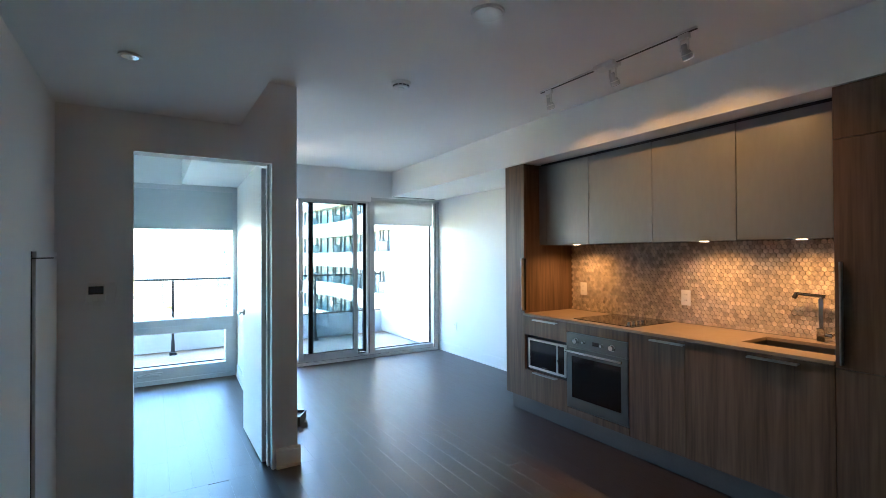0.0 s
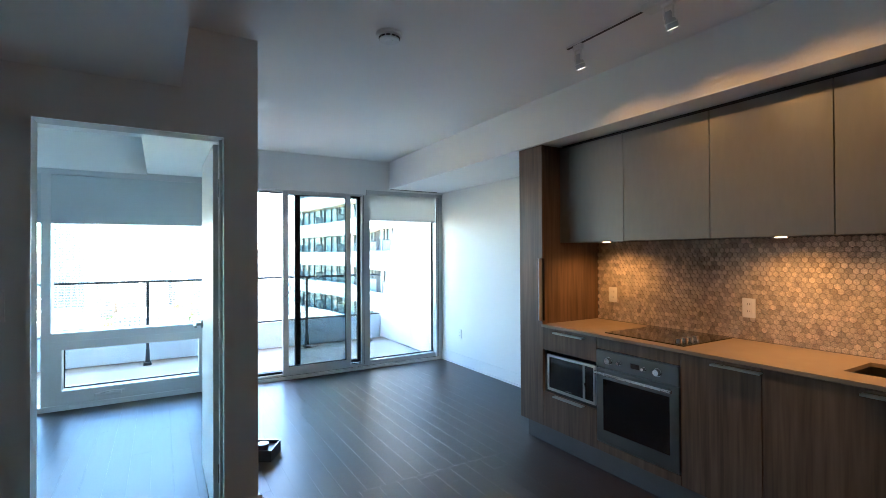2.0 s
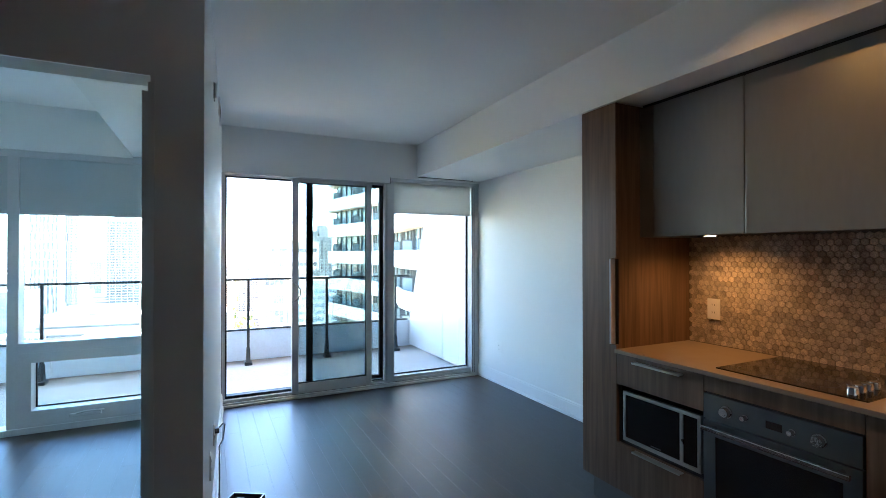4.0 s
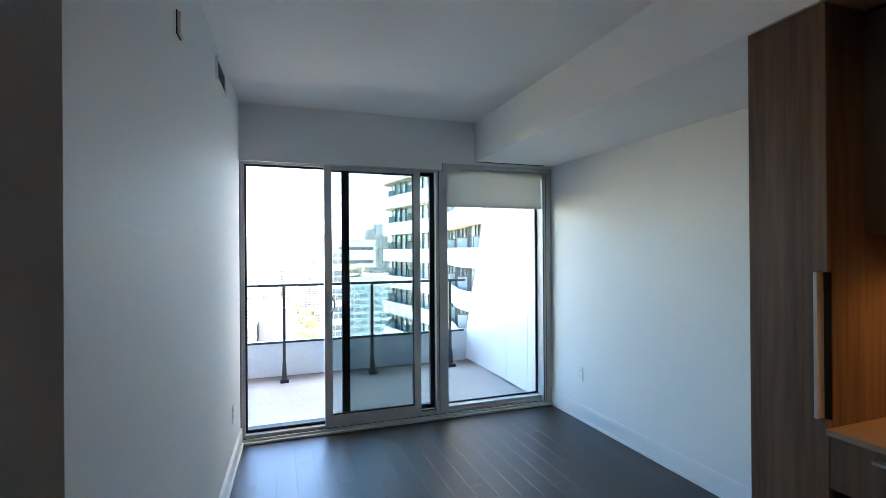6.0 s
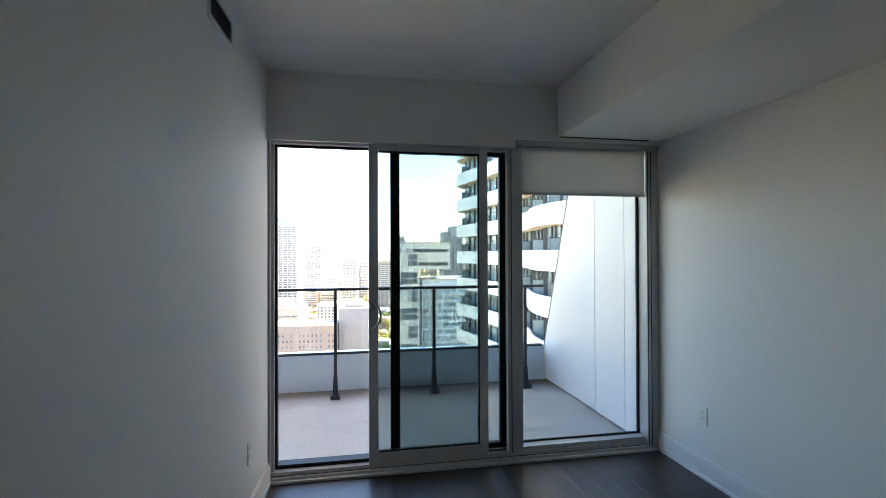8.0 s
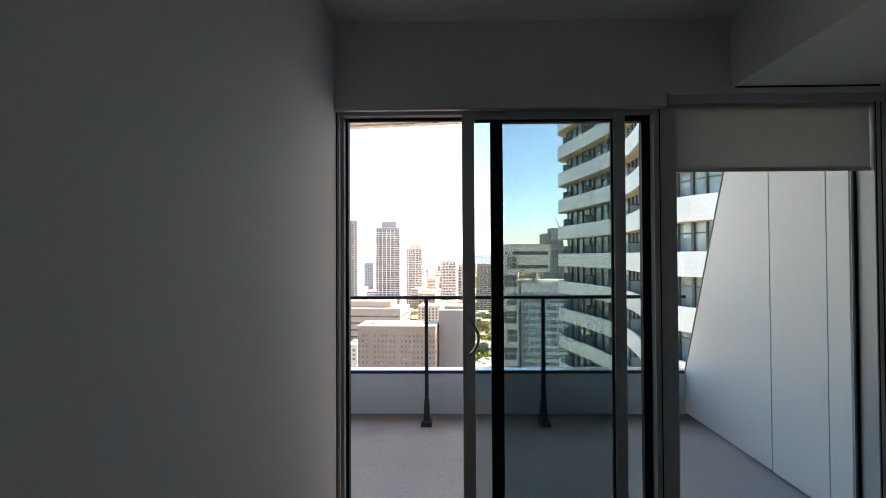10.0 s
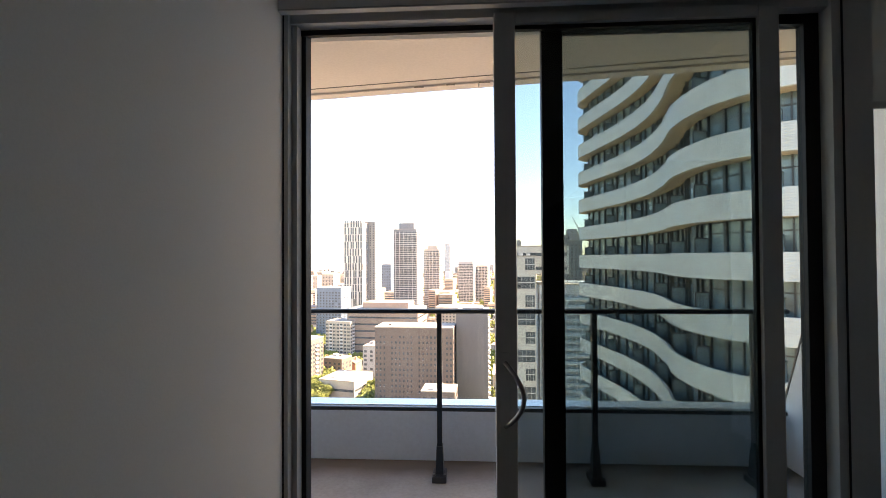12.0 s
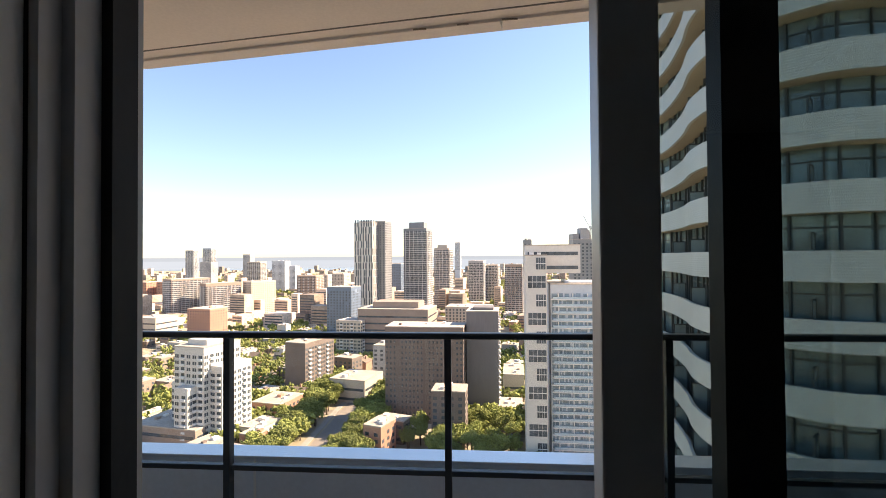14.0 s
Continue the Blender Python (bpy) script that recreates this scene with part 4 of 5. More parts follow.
sl = thing("slot_diffuser", (3.44, 6.78, 2.28), "thin dark slot between bulkhead and window head", "diffuser")
boxpart("slot", (3.1, 3.79, 6.772, 6.785, 2.2755, 2.2805), M_dark, sl)

# ---- neighbouring wing with wavy balconies ----
M_band = mat("wing_concrete", (0.75, 0.76, 0.74), 0.36, vary=0.10, scale=0.8, fine=4, bump=0.02, stretch=(1, 1, 0.18))
nt = M_band.node_tree
tc, wv, bp_ = (nt.nodes.new("ShaderNodeTexCoord"), nt.nodes.new("ShaderNodeTexWave"), nt.nodes.new("ShaderNodeBump"))
wv.wave_type, wv.bands_direction = "BANDS", "Z"
wv.inputs["Scale"].default_value = 2.6
bp_.inputs["Strength"].default_value, bp_.inputs["Distance"].default_value = 0.22, 0.03
nt.links.new(tc.outputs["Object"], wv.inputs["Vector"])
nt.links.new(wv.outputs["Fac"], bp_.inputs["Height"])
nt.links.new(bp_.outputs[0], nt.nodes["Principled BSDF"].inputs["Normal"])
M_wsoff = mat("wing_soffit", (0.66, 0.54, 0.41), 0.8, vary=0.06, scale=0.4)
M_wglass = mat("wing_glazing", (0.20, 0.27, 0.29), 0.10, vary=0.4, scale=0.25, fine=0.9, bump=0.0, coat=0.4)
M_wscreen = mat("frosted_screen", (0.30, 0.36, 0.37), 0.3, vary=0.1, scale=0.5, bump=0.0)
M_wmull = mat("wing_mullion", (0.06, 0.065, 0.068), 0.4, vary=0.1)


def spline(ctrl, step):
    pts = []
    for i in range(1, len(ctrl) - 2):
        p = [Vector(c) for c in ctrl[i - 1:i + 3]]
        n = max(2, int((p[2] - p[1]).length / step))
        for k in range(n):
            t = k / n
            pts.append(0.5 * ((2 * p[1]) + (p[2] - p[0]) * t + (2 * p[0] - 5 * p[1] + 4 * p[2] - p[3]) * t * t + (3 * p[1] - p[0] - 3 * p[2] + p[3]) * t ** 3))
    pts.append(Vector(ctrl[-2]))
    return pts


# Points past x=28 are an unseen extension keeping sun off the balcony
CTRL = [(84, 4), (70, 11), (56, 18), (44, 23.5), (34, 26.6), (24, 27.2), (18.2, 26.9), (15.7, 27.8), (14.2, 29.8), (13.7, 32.2), (13.85, 34.9), (14.65, 38.0),
        (15.35, 43.0), (15.05, 48.5), (13.95, 54.5), (13.5, 57.3), (14.3, 59.2), (17.5, 60.0), (30.0, 60.5), (40.0, 60.5)]
edge = spline(CTRL, 0.7)


def offset(pts, d):
    res = []
    for i, p in enumerate(pts):
        a, b = pts[max(0, i - 1)], pts[min(len(pts) - 1, i + 1)]
        t = (b - a).normalized()
        res.append(p + Vector((t.y, -t.x)) * d)
    return res


def ribbon(bm, outer, inner, z0, z1):
    ring = []
    for p, q in zip(outer, inner):
        ring.append([bm.verts.new((p.x, p.y, z0)), bm.verts.new((p.x, p.y, z1)), bm.verts.new((q.x, q.y, z1)), bm.verts.new((q.x, q.y, z0))])
    for a, b in zip(ring, ring[1:]):
        for i in range(4):
            bm.faces.new((a[i], a[(i + 1) % 4], b[(i + 1) % 4], b[i]))
    bm.faces.new(ring[0])
    bm.faces.new(ring[-1][::-1])


SIDE = 1 if offset(edge, 1.0)[10].y > edge[10].y else -1
wall_line = offset(edge, SIDE * 1.15)
back_line = offset(edge, SIDE * 1.35)
PITCH = 2.95
wing = thing("apartment_wing", (25, 40, -90), "curved apartment wing with wavy white balcony bands, extended unseen to block the sun", "apartment building")
BAND = 1.34
zb = 1.62 - BAND
bm = bmesh.new()
ribbon(bm, edge, offset(edge, SIDE * 0.18), 0, BAND)
band_me = mesh_of("balcony_band", bm, M_band)
bm = bmesh.new()
ribbon(bm, offset(edge, SIDE * 0.181), back_line, 0.0, 0.2)
slab_me = mesh_of("slab", bm, M_wsoff)
bm = bmesh.new()
ribbon(bm, wall_line, back_line, 0.2, PITCH)
glass_me = mesh_of("glazing", bm, M_wglass)
bm = bmesh.new()
rng = random.Random(5)
front_line = offset(edge, SIDE * 1.08)
acc, nxt = 0.0, 0.0
for i in range(len(edge) - 1):
    p, q = front_line[i], front_line[i + 1]
    L = (q - p).length
    while nxt < acc + L:
        c = p.lerp(q, (nxt - acc) / L)
        t = (q - p).normalized()
        n = Vector((t.y, -t.x))
        w = rng.choice((0.04, 0.05, 0.09))
        pts = [c - t * w - n * 0.08, c + t * w - n * 0.08, c + t * w + n * 0.05, c - t * w + n * 0.05]
        prism(bm, [(v.x, v.y) for v in pts], 0.2, PITCH)
        nxt += rng.choice((0.55, 0.9, 1.3, 1.5))
    acc += L
ribbon(bm, offset(edge, SIDE * 1.10), offset(edge, SIDE * 1.14), 2.32, 2.4)
mull_me = mesh_of("mullion_set", bm, M_wmull)
bm, fr_bm = bmesh.new(), bmesh.new()
acc, nxt = 0.0, 4.0
for i in range(len(edge) - 1):
    p, q = edge[i], edge[i + 1]
    L = (q - p).length
    while nxt < acc + L:
        c = p.lerp(q, (nxt - acc) / L)
        t = (q - p).normalized()
        n = Vector((t.y, -t.x)) * SIDE
        a = c + n * 0.25
        b = c + n * 1.1
        pts = [a - t * 0.03, a + t * 0.03, b + t * 0.03, b - t * 0.03]
        prism(bm, [(v.x, v.y) for v in pts], 0.2, 2.1)
        for u, z0, z1 in ((0.0, 0.2, 2.1), (0.94, 0.2, 2.1)):
            e = a.lerp(b, u)
            f_ = a.lerp(b, u + 0.06)
            prism(fr_bm, [(v.x, v.y) for v in (e - t * 0.05, e + t * 0.05, f_ + t * 0.05, f_ - t * 0.05)], z0, z1)
        prism(fr_bm, [(v.x, v.y) for v in (a - t * 0.05, a + t * 0.05, b + t * 0.05, b - t * 0.05)], 2.1, 2.16)
        nxt += 4.9
    acc += L
fin_me = mesh_of("balcony_screen_set", bm, M_wscreen)
finframe_me = mesh_of("screen_frame_set", fr_bm, M_wmull)
# Top storeys are added height, so the wing blocks the sun
for k in range(-24, 18):
    for me in (band_me, slab_me, glass_me, mull_me, fin_me, finframe_me):
        o = new(me.name, me)
        o.location.z = zb + k * PITCH
        o.parent = wing
        o.matrix_parent_inverse = wing.matrix_world.inverted()
        if me in (mull_me, fin_me, finframe_me):
            tagged(o, kind="stuff")

# ---- ground and water ----
M_ground = mat("city_ground", (0.38, 0.31, 0.23), 0.9, vary=0.5, scale=0.012, fine=0.05, bump=0.0, alt=(0.15, 0.17, 0.06))
M_road = mat("asphalt", (0.27, 0.23, 0.195), 0.85, vary=0.15, scale=0.05, fine=1.5, bump=0.02)
M_pave = mat("pavement", (0.34, 0.32, 0.29), 0.85, vary=0.12, scale=0.1, fine=1.0)
M_water = mat("lake_water", (0.20, 0.26, 0.30), 0.25, vary=0.1, scale=0.002, fine=0.01, bump=0.0)
# Distance haze put into emission: both materials glow on the horizon strips
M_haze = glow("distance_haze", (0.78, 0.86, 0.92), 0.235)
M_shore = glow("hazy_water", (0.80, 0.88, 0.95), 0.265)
GZ = -90.0
bm = bmesh.new()
v = [bm.verts.new(p) for p in ((-9000, -3000, GZ), (9000, -3000, GZ), (9000, 9000, GZ), (-9000, 9000, GZ))]
bm.faces.new(v)
struct("ground", bm, M_ground, "wide flat city ground with lawns and lots")
bm = bmesh.new()
v = [bm.verts.new(p) for p in ((-1900, 3300, GZ + 0.6), (300, 2500, GZ + 0.6), (4000, 1500, GZ + 0.6), (9000, 2000, GZ + 0.6), (9000, 9000, GZ + 0.6), (-9000, 9000, GZ + 0.6), (-9000, 4200, GZ + 0.6))]
bm.faces.new(v)
struct("water", bm, M_water, "pale blue lake on the horizon")
# Curved glowing strips that carry the haze, upper shore then water
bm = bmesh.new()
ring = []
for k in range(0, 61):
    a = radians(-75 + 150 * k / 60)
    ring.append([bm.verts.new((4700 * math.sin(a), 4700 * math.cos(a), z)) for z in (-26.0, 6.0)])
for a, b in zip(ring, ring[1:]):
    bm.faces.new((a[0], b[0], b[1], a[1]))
struct("backdrop", bm, M_haze, "glowing backdrop strip with pale blue haze painted over the far shore")
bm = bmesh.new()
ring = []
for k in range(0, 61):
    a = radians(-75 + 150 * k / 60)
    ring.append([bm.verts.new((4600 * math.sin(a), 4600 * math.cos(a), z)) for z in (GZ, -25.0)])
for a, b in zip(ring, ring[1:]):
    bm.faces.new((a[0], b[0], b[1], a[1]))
struct("backdrop_water", bm, M_shore, "glowing backdrop strip with hazy water painted before the far shore")
bm = box(bmesh.new(), -81.5, -70.5, 60, 1500, GZ, GZ + 0.12)
struct("road_main", bm, M_road, "straight city street")
for k, y in enumerate((178, 282, 395, 560, 760)):
    struct("road_cross", box(bmesh.new(), -600, 400, y - 4.5, y + 4.5, GZ, GZ + 0.14), M_road, "cross street")
for k, x in enumerate((-240, -160, 10, 95)):
    struct("road_side", box(bmesh.new(), x - 4, x + 4, 60, 1500, GZ, GZ + 0.10), M_road, "side street")
for x in (-84.5, -67.5):
    struct("pavement", box(bmesh.new(), x - 1.6, x + 1.6, 60, 900, GZ, GZ + 0.26), M_pave, "concrete pavement along the street")

# ---- city buildings ----
M_bwhite = mat("facade_white", (0.62, 0.59, 0.54), 0.7, vary=0.06, scale=0.15, fine=1.2, bump=0.0)
M_bgrey = mat("facade_grey", (0.41, 0.405, 0.40), 0.7, vary=0.1, scale=0.12, fine=1.0, bump=0.0)
M_bdark = mat("facade_dark", (0.23, 0.235, 0.24), 0.5, vary=0.12, scale=0.12, fine=1.0, bump=0.0)
M_bcream = mat("facade_cream", (0.55, 0.475, 0.39), 0.75, vary=0.08, scale=0.15, fine=1.0, bump=0.0)
M_bbrown = mat("facade_brown", (0.35, 0.265, 0.21), 0.8, vary=0.12, scale=0.15, fine=1.2, bump=0.0)
M_bred = mat("facade_red_brick", (0.47, 0.25, 0.17), 0.85, vary=0.12, scale=0.15, fine=1.5, bump=0.0)
M_brick = mat("facade_brick", (0.205, 0.16, 0.135), 0.85, vary=0.14, scale=0.15, fine=1.5, bump=0.0)
M_bblue = mat("facade_blue_glass", (0.15, 0.20, 0.27), 0.25, vary=0.12, scale=0.15, fine=0.8, bump=0.0)
M_bstone = mat("facade_dark_stone", (0.18, 0.17, 0.17), 0.75, vary=0.1, scale=0.1, fine=1.0, bump=0.0, stretch=(1, 1, 0.15))
M_bwin = mat("far_window", (0.085, 0.10, 0.115), 0.15, vary=0.5, scale=0.12, fine=0.5, bump=0.0)
M_bwinpale = mat("pale_tower_window", (0.24, 0.30, 0.34), 0.15, vary=0.4, scale=0.12, fine=0.5, bump=0.0)
M_roof = mat("flat_roof", (0.46, 0.40, 0.335), 0.9, vary=0.2, scale=0.1, fine=0.8, bump=0.0)
M_slab = mat("balcony_slab", (0.70, 0.69, 0.67), 0.7, vary=0.06, scale=0.2, bump=0.0)
M_rail2 = mat("pale_balcony_glass", (0.42, 0.52, 0.58), 0.25, vary=0.12, scale=0.2, fine=1.0, bump=0.0)
# Own colour of the near pale tower; on far grey towers it imitates haze
M_bpale = mat("facade_pale_grey", (0.50, 0.54, 0.58), 0.6, vary=0.06, scale=0.12, fine=1.0, bump=0.0)
TAKEN = []


def facade(win, slabs, rails, rng, style, x0, x1, y0, y1, hgt, rail):
    nfl = max(1, int((hgt - 2) / 3.0))
    low = max(0, nfl - 34)
    for face in (0, 1):
        lo, hi = (x0, x1) if face == 0 else (y0, y1)
        length = hi - lo

        def put(bm, a, b, z0, z1, out):
            if face == 0:
                box(bm, lo + a, lo + b, y0 - out, y0 + 0.02, z0, z1)
            else:
                box(bm, x1 - 0.02, x1 + out, lo + a, lo + b, z0, z1)
        if style == "side" and face == 0:
            continue
        if style == "fins":
            n = max(3, int(length / 3.2))
            for i in range(n):
                a = (i + 0.25) * length / n
                for f in range(low, nfl, 3):
                    s = rng.choice((0, 0, 0.3)) * length / n
                    put(win, a + s, a + s + length / n * 0.5, f * 3 + 1, f * 3 + 9.6, 0.1)
            continue
        if style == "bays":
            for k in range(int(hgt / 7.6)):
                z = hgt - 5.6 - k * 7.6
                a = length * (0.5 if k % 2 == 0 else 0.12)
                put(win, a, length * 0.95, z, z + 4.9, 0.12)
                put(slabs, a, length * 0.95, z + 2.3, z + 2.6, 0.16)
                for q in range(1, 4):
                    m = a + (length * 0.95 - a) * q / 4
                    put(slabs, m - 0.05, m + 0.05, z, z + 4.9, 0.17)
            continue
        for f in range(low, nfl):
            z = 1.2 + f * 3.0
            if style == "balcony":
                a = 0.5
                while a < length - 1.0:
                    b = min(length - 0.5, a + rng.choice((0.8, 1.2, 1.9, 2.6)))
                    put(win, a, b, z + 0.2, z + rng.choice((2.2, 2.3, 2.4)), 0.1)
                    a = b + rng.choice((0.15, 0.25, 0.7, 1.1))
                put(slabs, 0.8 if f % 4 else 0, length - 1.2, z - 0.3, z + (-0.02 if rail else 0.15), 1.3)
                if rail:
                    put(rails, 1.0, length - 1.4, z - 0.01, z + 0.95, 1.22)
                for i in range(int(length / 6)):
                    put(slabs, 3 + i * 6, 3.35 + i * 6, z + 0.15, z + 2.4, 1.0)
            elif style == "strip":
                if f % 2 == 0:
                    put(win, 1, length - 1, z + 0.5, z + 2.0, 0.08)
            elif style in ("resid", "side"):
                n = max(2, int(length / 3.3))
                for i in range(n):
                    a = (i + 0.12) * length / n
                    if i % 3 == 1:
                        put(win, a, a + 2.2, z + 0.15, z + 2.2, 0.06)
                        put(slabs, a - 0.2, a + 2.5, z - 0.2, z + 0.05, 0.9)
                        put(slabs, a - 0.2, a + 2.5, z + 0.05, z + 0.8, 0.86)
                    else:
                        put(win, a, a + 1.0, z + 0.5, z + 2.1, 0.06)
                        put(win, a + 1.25, a + 2.2, z + 0.5, z + 2.1, 0.06)
            elif style == "punch":
                n = max(2, int(length / 2.1))
                for i in range(n):
                    if i % 7 == 3 or rng.random() < 0.05:
                        continue
                    a = (i + 0.25) * length / n
                    put(win, a, a + rng.choice((0.7, 0.9, 1.0)), z + 0.6, z + 1.9, 0.06)
                    if rng.random() < 0.14:
                        put(slabs, a, a + 0.6, z + 0.55, z + 0.95, 0.25)
            else:
                n = max(2, int(length / (3.4 if style == "grid" else 2.9)))
                for i in range(n):
                    if rng.random() < 0.06:
                        continue
                    a = (i + 0.2) * length / n
                    put(win, a, a + length / n * (0.44 if style == "grid" else 0.32), z + 0.5, z + (2.1 if style == "grid" else 1.7), 0.08)


def tower(name, x, y, w, d, zt, rot, style, wall, label, cat, cap=0, setback=0, zb=GZ, rail=False, plant=False):
    TAKEN.append((x, y, max(w, d) * 0.62))
    t = thing(name, (0, 0, 0), label, cat)
    bm = box(bmesh.new(), -w / 2, w / 2, -d / 2, d / 2, 0, zt - zb)
    if setback:
        box(bm, w / 2, w / 2 + 7, -d / 2 + 4, d / 2, 0, zt - zb - setback)
        box(bm, -w / 2 - 5, -w / 2, -d / 2 + 3, d / 2, 0, zt - zb - 2 * setback)
        box(bm, -w * 0.2, w * 0.25, -d / 2 - 5, -d / 2, 0, zt - zb - 2 * setback)
    part("wall", bm, wall, t)
    hgt = zt - zb
    bm = bmesh.new()
    box(bm, -w / 2 - 0.15, w / 2 + 0.15, -d / 2 - 0.15, d / 2 + 0.15, hgt, hgt + 0.5)
    part("roof", bm, M_roof, t)
    if cap:
        boxpart("roof_plant", (-w * 0.32, w * 0.34, -d * 0.3, d * 0.3, hgt + 0.5, hgt + cap), wall, t)
    rng = random.Random(int(abs(x * 7 + y * 3 + w)))
    if plant or cap in (0, 1) and zb == GZ:
        for k in range(3):
            a, b, e = rng.uniform(-w * 0.36, w * 0.25), rng.uniform(-d * 0.36, d * 0.25), rng.uniform(1.2, 2.6)
            boxpart("roof_unit", (a, a + e, b, b + e * 1.3, hgt + 0.5, hgt + 0.5 + e * 0.6), M_slab if k else wall, t)
    win, slabs, rails = bmesh.new(), bmesh.new(), bmesh.new()
    blocks = [(-w / 2, w / 2, -d / 2, d / 2, hgt)]
    if setback:
        blocks += [(w / 2, w / 2 + 7, -d / 2 + 4, d / 2, hgt - setback), (-w / 2 - 5, -w / 2, -d / 2 + 3, d / 2, hgt - 2 * setback), (-w * 0.2, w * 0.25, -d / 2 - 5, -d / 2, hgt - 2 * setback)]
    for bx0, bx1_, by0, by1, bh in blocks:
        facade(win, slabs, rails, rng, style, bx0, bx1_, by0, by1, bh, rail)
    tagged(part("window_grid", win, M_bwinpale if rail else M_bwin, t), kind="stuff")
    if len(slabs.verts):
        tagged(part("facade_relief", slabs, M_slab if style != "punch" else M_bgrey, t), kind="stuff")
    else:
        slabs.free()
    if len(rails.verts):
        tagged(part("balcony_glass", rails, M_rail2, t), kind="stuff")
    else:
        rails.free()
    t.matrix_world = pose(x, y, zb, 0, 0, rot)


tower("apartment_tower", -142.3, 609.9, 25.5, 26, 45.0, -12, "fins", M_bwhite, "tall white and grey apartment tower with vertical bands", "tower", cap=3)
tower("apartment_tower", -125.1, 621.3, 16.4, 22, 47.3, -12, "grid", M_bdark, "slim dark tower joined to a white tower", "tower", cap=0)
tower("apartment_tower", -83.9, 665.7, 33.2, 28, 40.1, -12, "balcony", M_bdark, "tall grey apartment tower with long balconies", "tower", cap=9)
tower("apartment_tower", -60.1, 816.0, 26.3, 24, 15.7, -12, "balcony", M_bcream, "pale apartment tower with a crown of fins", "tower", cap=6)
# Dark and grey towers past 700 m take paler facades to imitate haze
tower("office_tower", -80.3, 1815.4, 19.7, 20, 55.0, -12, "grid", M_bpale, "slim grey tower near the lake, paled for haze", "tower")
tower("apartment_tower", -3.4, 921.6, 28.4, 26, -7.1, -12, "balcony", M_bgrey, "dark balcony tower in the distance, paled for haze", "tower")
tower("apartment_tower", 25.2, 942.8, 26.8, 24, -14.9, -12, "balcony", M_bcream, "pale balcony block in the distance", "tower")
tower("apartment_tower", 53.5, 725.3, 25.5, 26, -11.0, -12, "balcony", M_bbrown, "brown and glass tower in the distance", "tower")
tower("office_tower", -157.1, 909.8, 26.3, 26, -11.4, -12, "grid", M_bblue, "blue glass tower behind the white tower", "tower")
tower("office_tower", -149.7, 528.0, 29.7, 24, -31.3, -12, "grid", M_bblue, "low blue glass office block", "tower")
tower("apartment_tower", -909.8, 1450.4, 31.0, 22, 26.4, -12, "balcony", M_bpale, "distant grey tower to the east, paled for haze", "tower")
tower("apartment_tower", -883.6, 1502.7, 33.9, 22, 34.6, -12, "balcony", M_bpale, "distant grey tower to the east, paled for haze", "tower")
tower("apartment_tower", -772.7, 1312.5, 39.4, 26, -9.8, -12, "grid", M_bgrey, "distant dark office block, paled for haze", "tower")
tower("apartment_tower", -632.7, 1270.7, 22.1, 20, 10.7, -12, "grid", M_bgrey, "distant slim dark tower, paled for haze", "tower")
tower("apartment_tower", -541.0, 1129.2, 37.7, 24, -8.1, -12, "balcony", M_bcream, "distant white office block", "tower")
tower("office_tower", -524.3, 1231.0, 39.5, 24, -7.4, -12, "grid", M_bpale, "distant grey office block, paled for haze", "tower")
tower("office_tower", -468.3, 1183.3, 17.5, 20, -19.9, -12, "grid", M_bpale, "distant grey office block, paled for haze", "tower")
tower("apartment_tower", -457.2, 719.7, 27.7, 60, -30.2, -30, "balcony", M_bbrown, "brown slab apartment block", "tower")
tower("apartment_tower", -403.3, 722.4, 20.9, 55, -37.1, -35, "balcony", M_bbrown, "warm brown slab apartment block", "tower")
tower("apartment_tower", -359.6, 761.9, 24.0, 45, -36.5, -30, "grid", M_bcream, "cream slab apartment block", "tower")
tower("office_tower", -323.4, 897.5, 40.5, 28, -32.8, -12, "resid", M_bbrown, "brown concrete office block", "tower")
tower("apartment_tower", -666.3, 924.9, 23.1, 40, -46.0, -12, "grid", M_bred, "red brick apartment block far off", "tower")
tower("apartment_tower", -626.5, 923.9, 31.2, 30, -46.0, -12, "grid", M_bred, "red brick apartment block far off", "tower")
tower("apartment_tower", -290.0, 496.2, 30.8, 24, -52.0, -15, "grid", M_bred, "low red brick apartment block", "tower")
tower("apartment_tower", -293.3, 1001.3, 28.0, 30, -33.0, -12, "grid", M_bcream, "pale cream apartment block far off", "tower")
tower("apartment_tower", -356.0, 1096.7, 21.4, 30, -39.1, -12, "grid", M_bcream, "pale cream apartment block far off", "tower")
tower("apartment_tower", -134.2, 235.4, 17.9, 24, -41.1, -14, "resid", M_bwhite, "stepped white apartment tower", "tower", cap=3, setback=9)
tower("apartment_tower", -118.5, 335.9, 16.3, 34, -56.3, -16, "side", M_brick, "brown brick apartment tower with a lit side", "tower", cap=0)
tower("commercial_building", -79.3, 313.8, 25.0, 26, -75.9, -14, "strip", M_bcream, "low pale commercial building", "building")
tower("apartment_tower", -28.8, 276.8, 43.7, 20, -37.5, -4, "punch", M_brick, "large brown brick apartment slab with small windows", "tower", cap=0)
tower("apartment_tower", 3.5, 286.3, 17.9, 22, -29.8, -4, "side", M_bstone, "plain dark grey concrete end tower beside a brick slab", "tower", cap=2)
tower("brick_building", -13.5, 240.9, 16.3, 14, -63.3, -4, "grid", M_brick, "small brick building with a stepped roof", "building")
tower("commercial_building", -73.7, 441.8, 64.3, 40, -45.0, -6, "strip", M_bbrown, "broad brown commercial podium with roof plant", "building", cap=6, plant=True)
tower("commercial_building", -9.1, 491.9, 45.0, 30, -48.8, -6, "grid", M_bcream, "cream historic commercial block", "building")
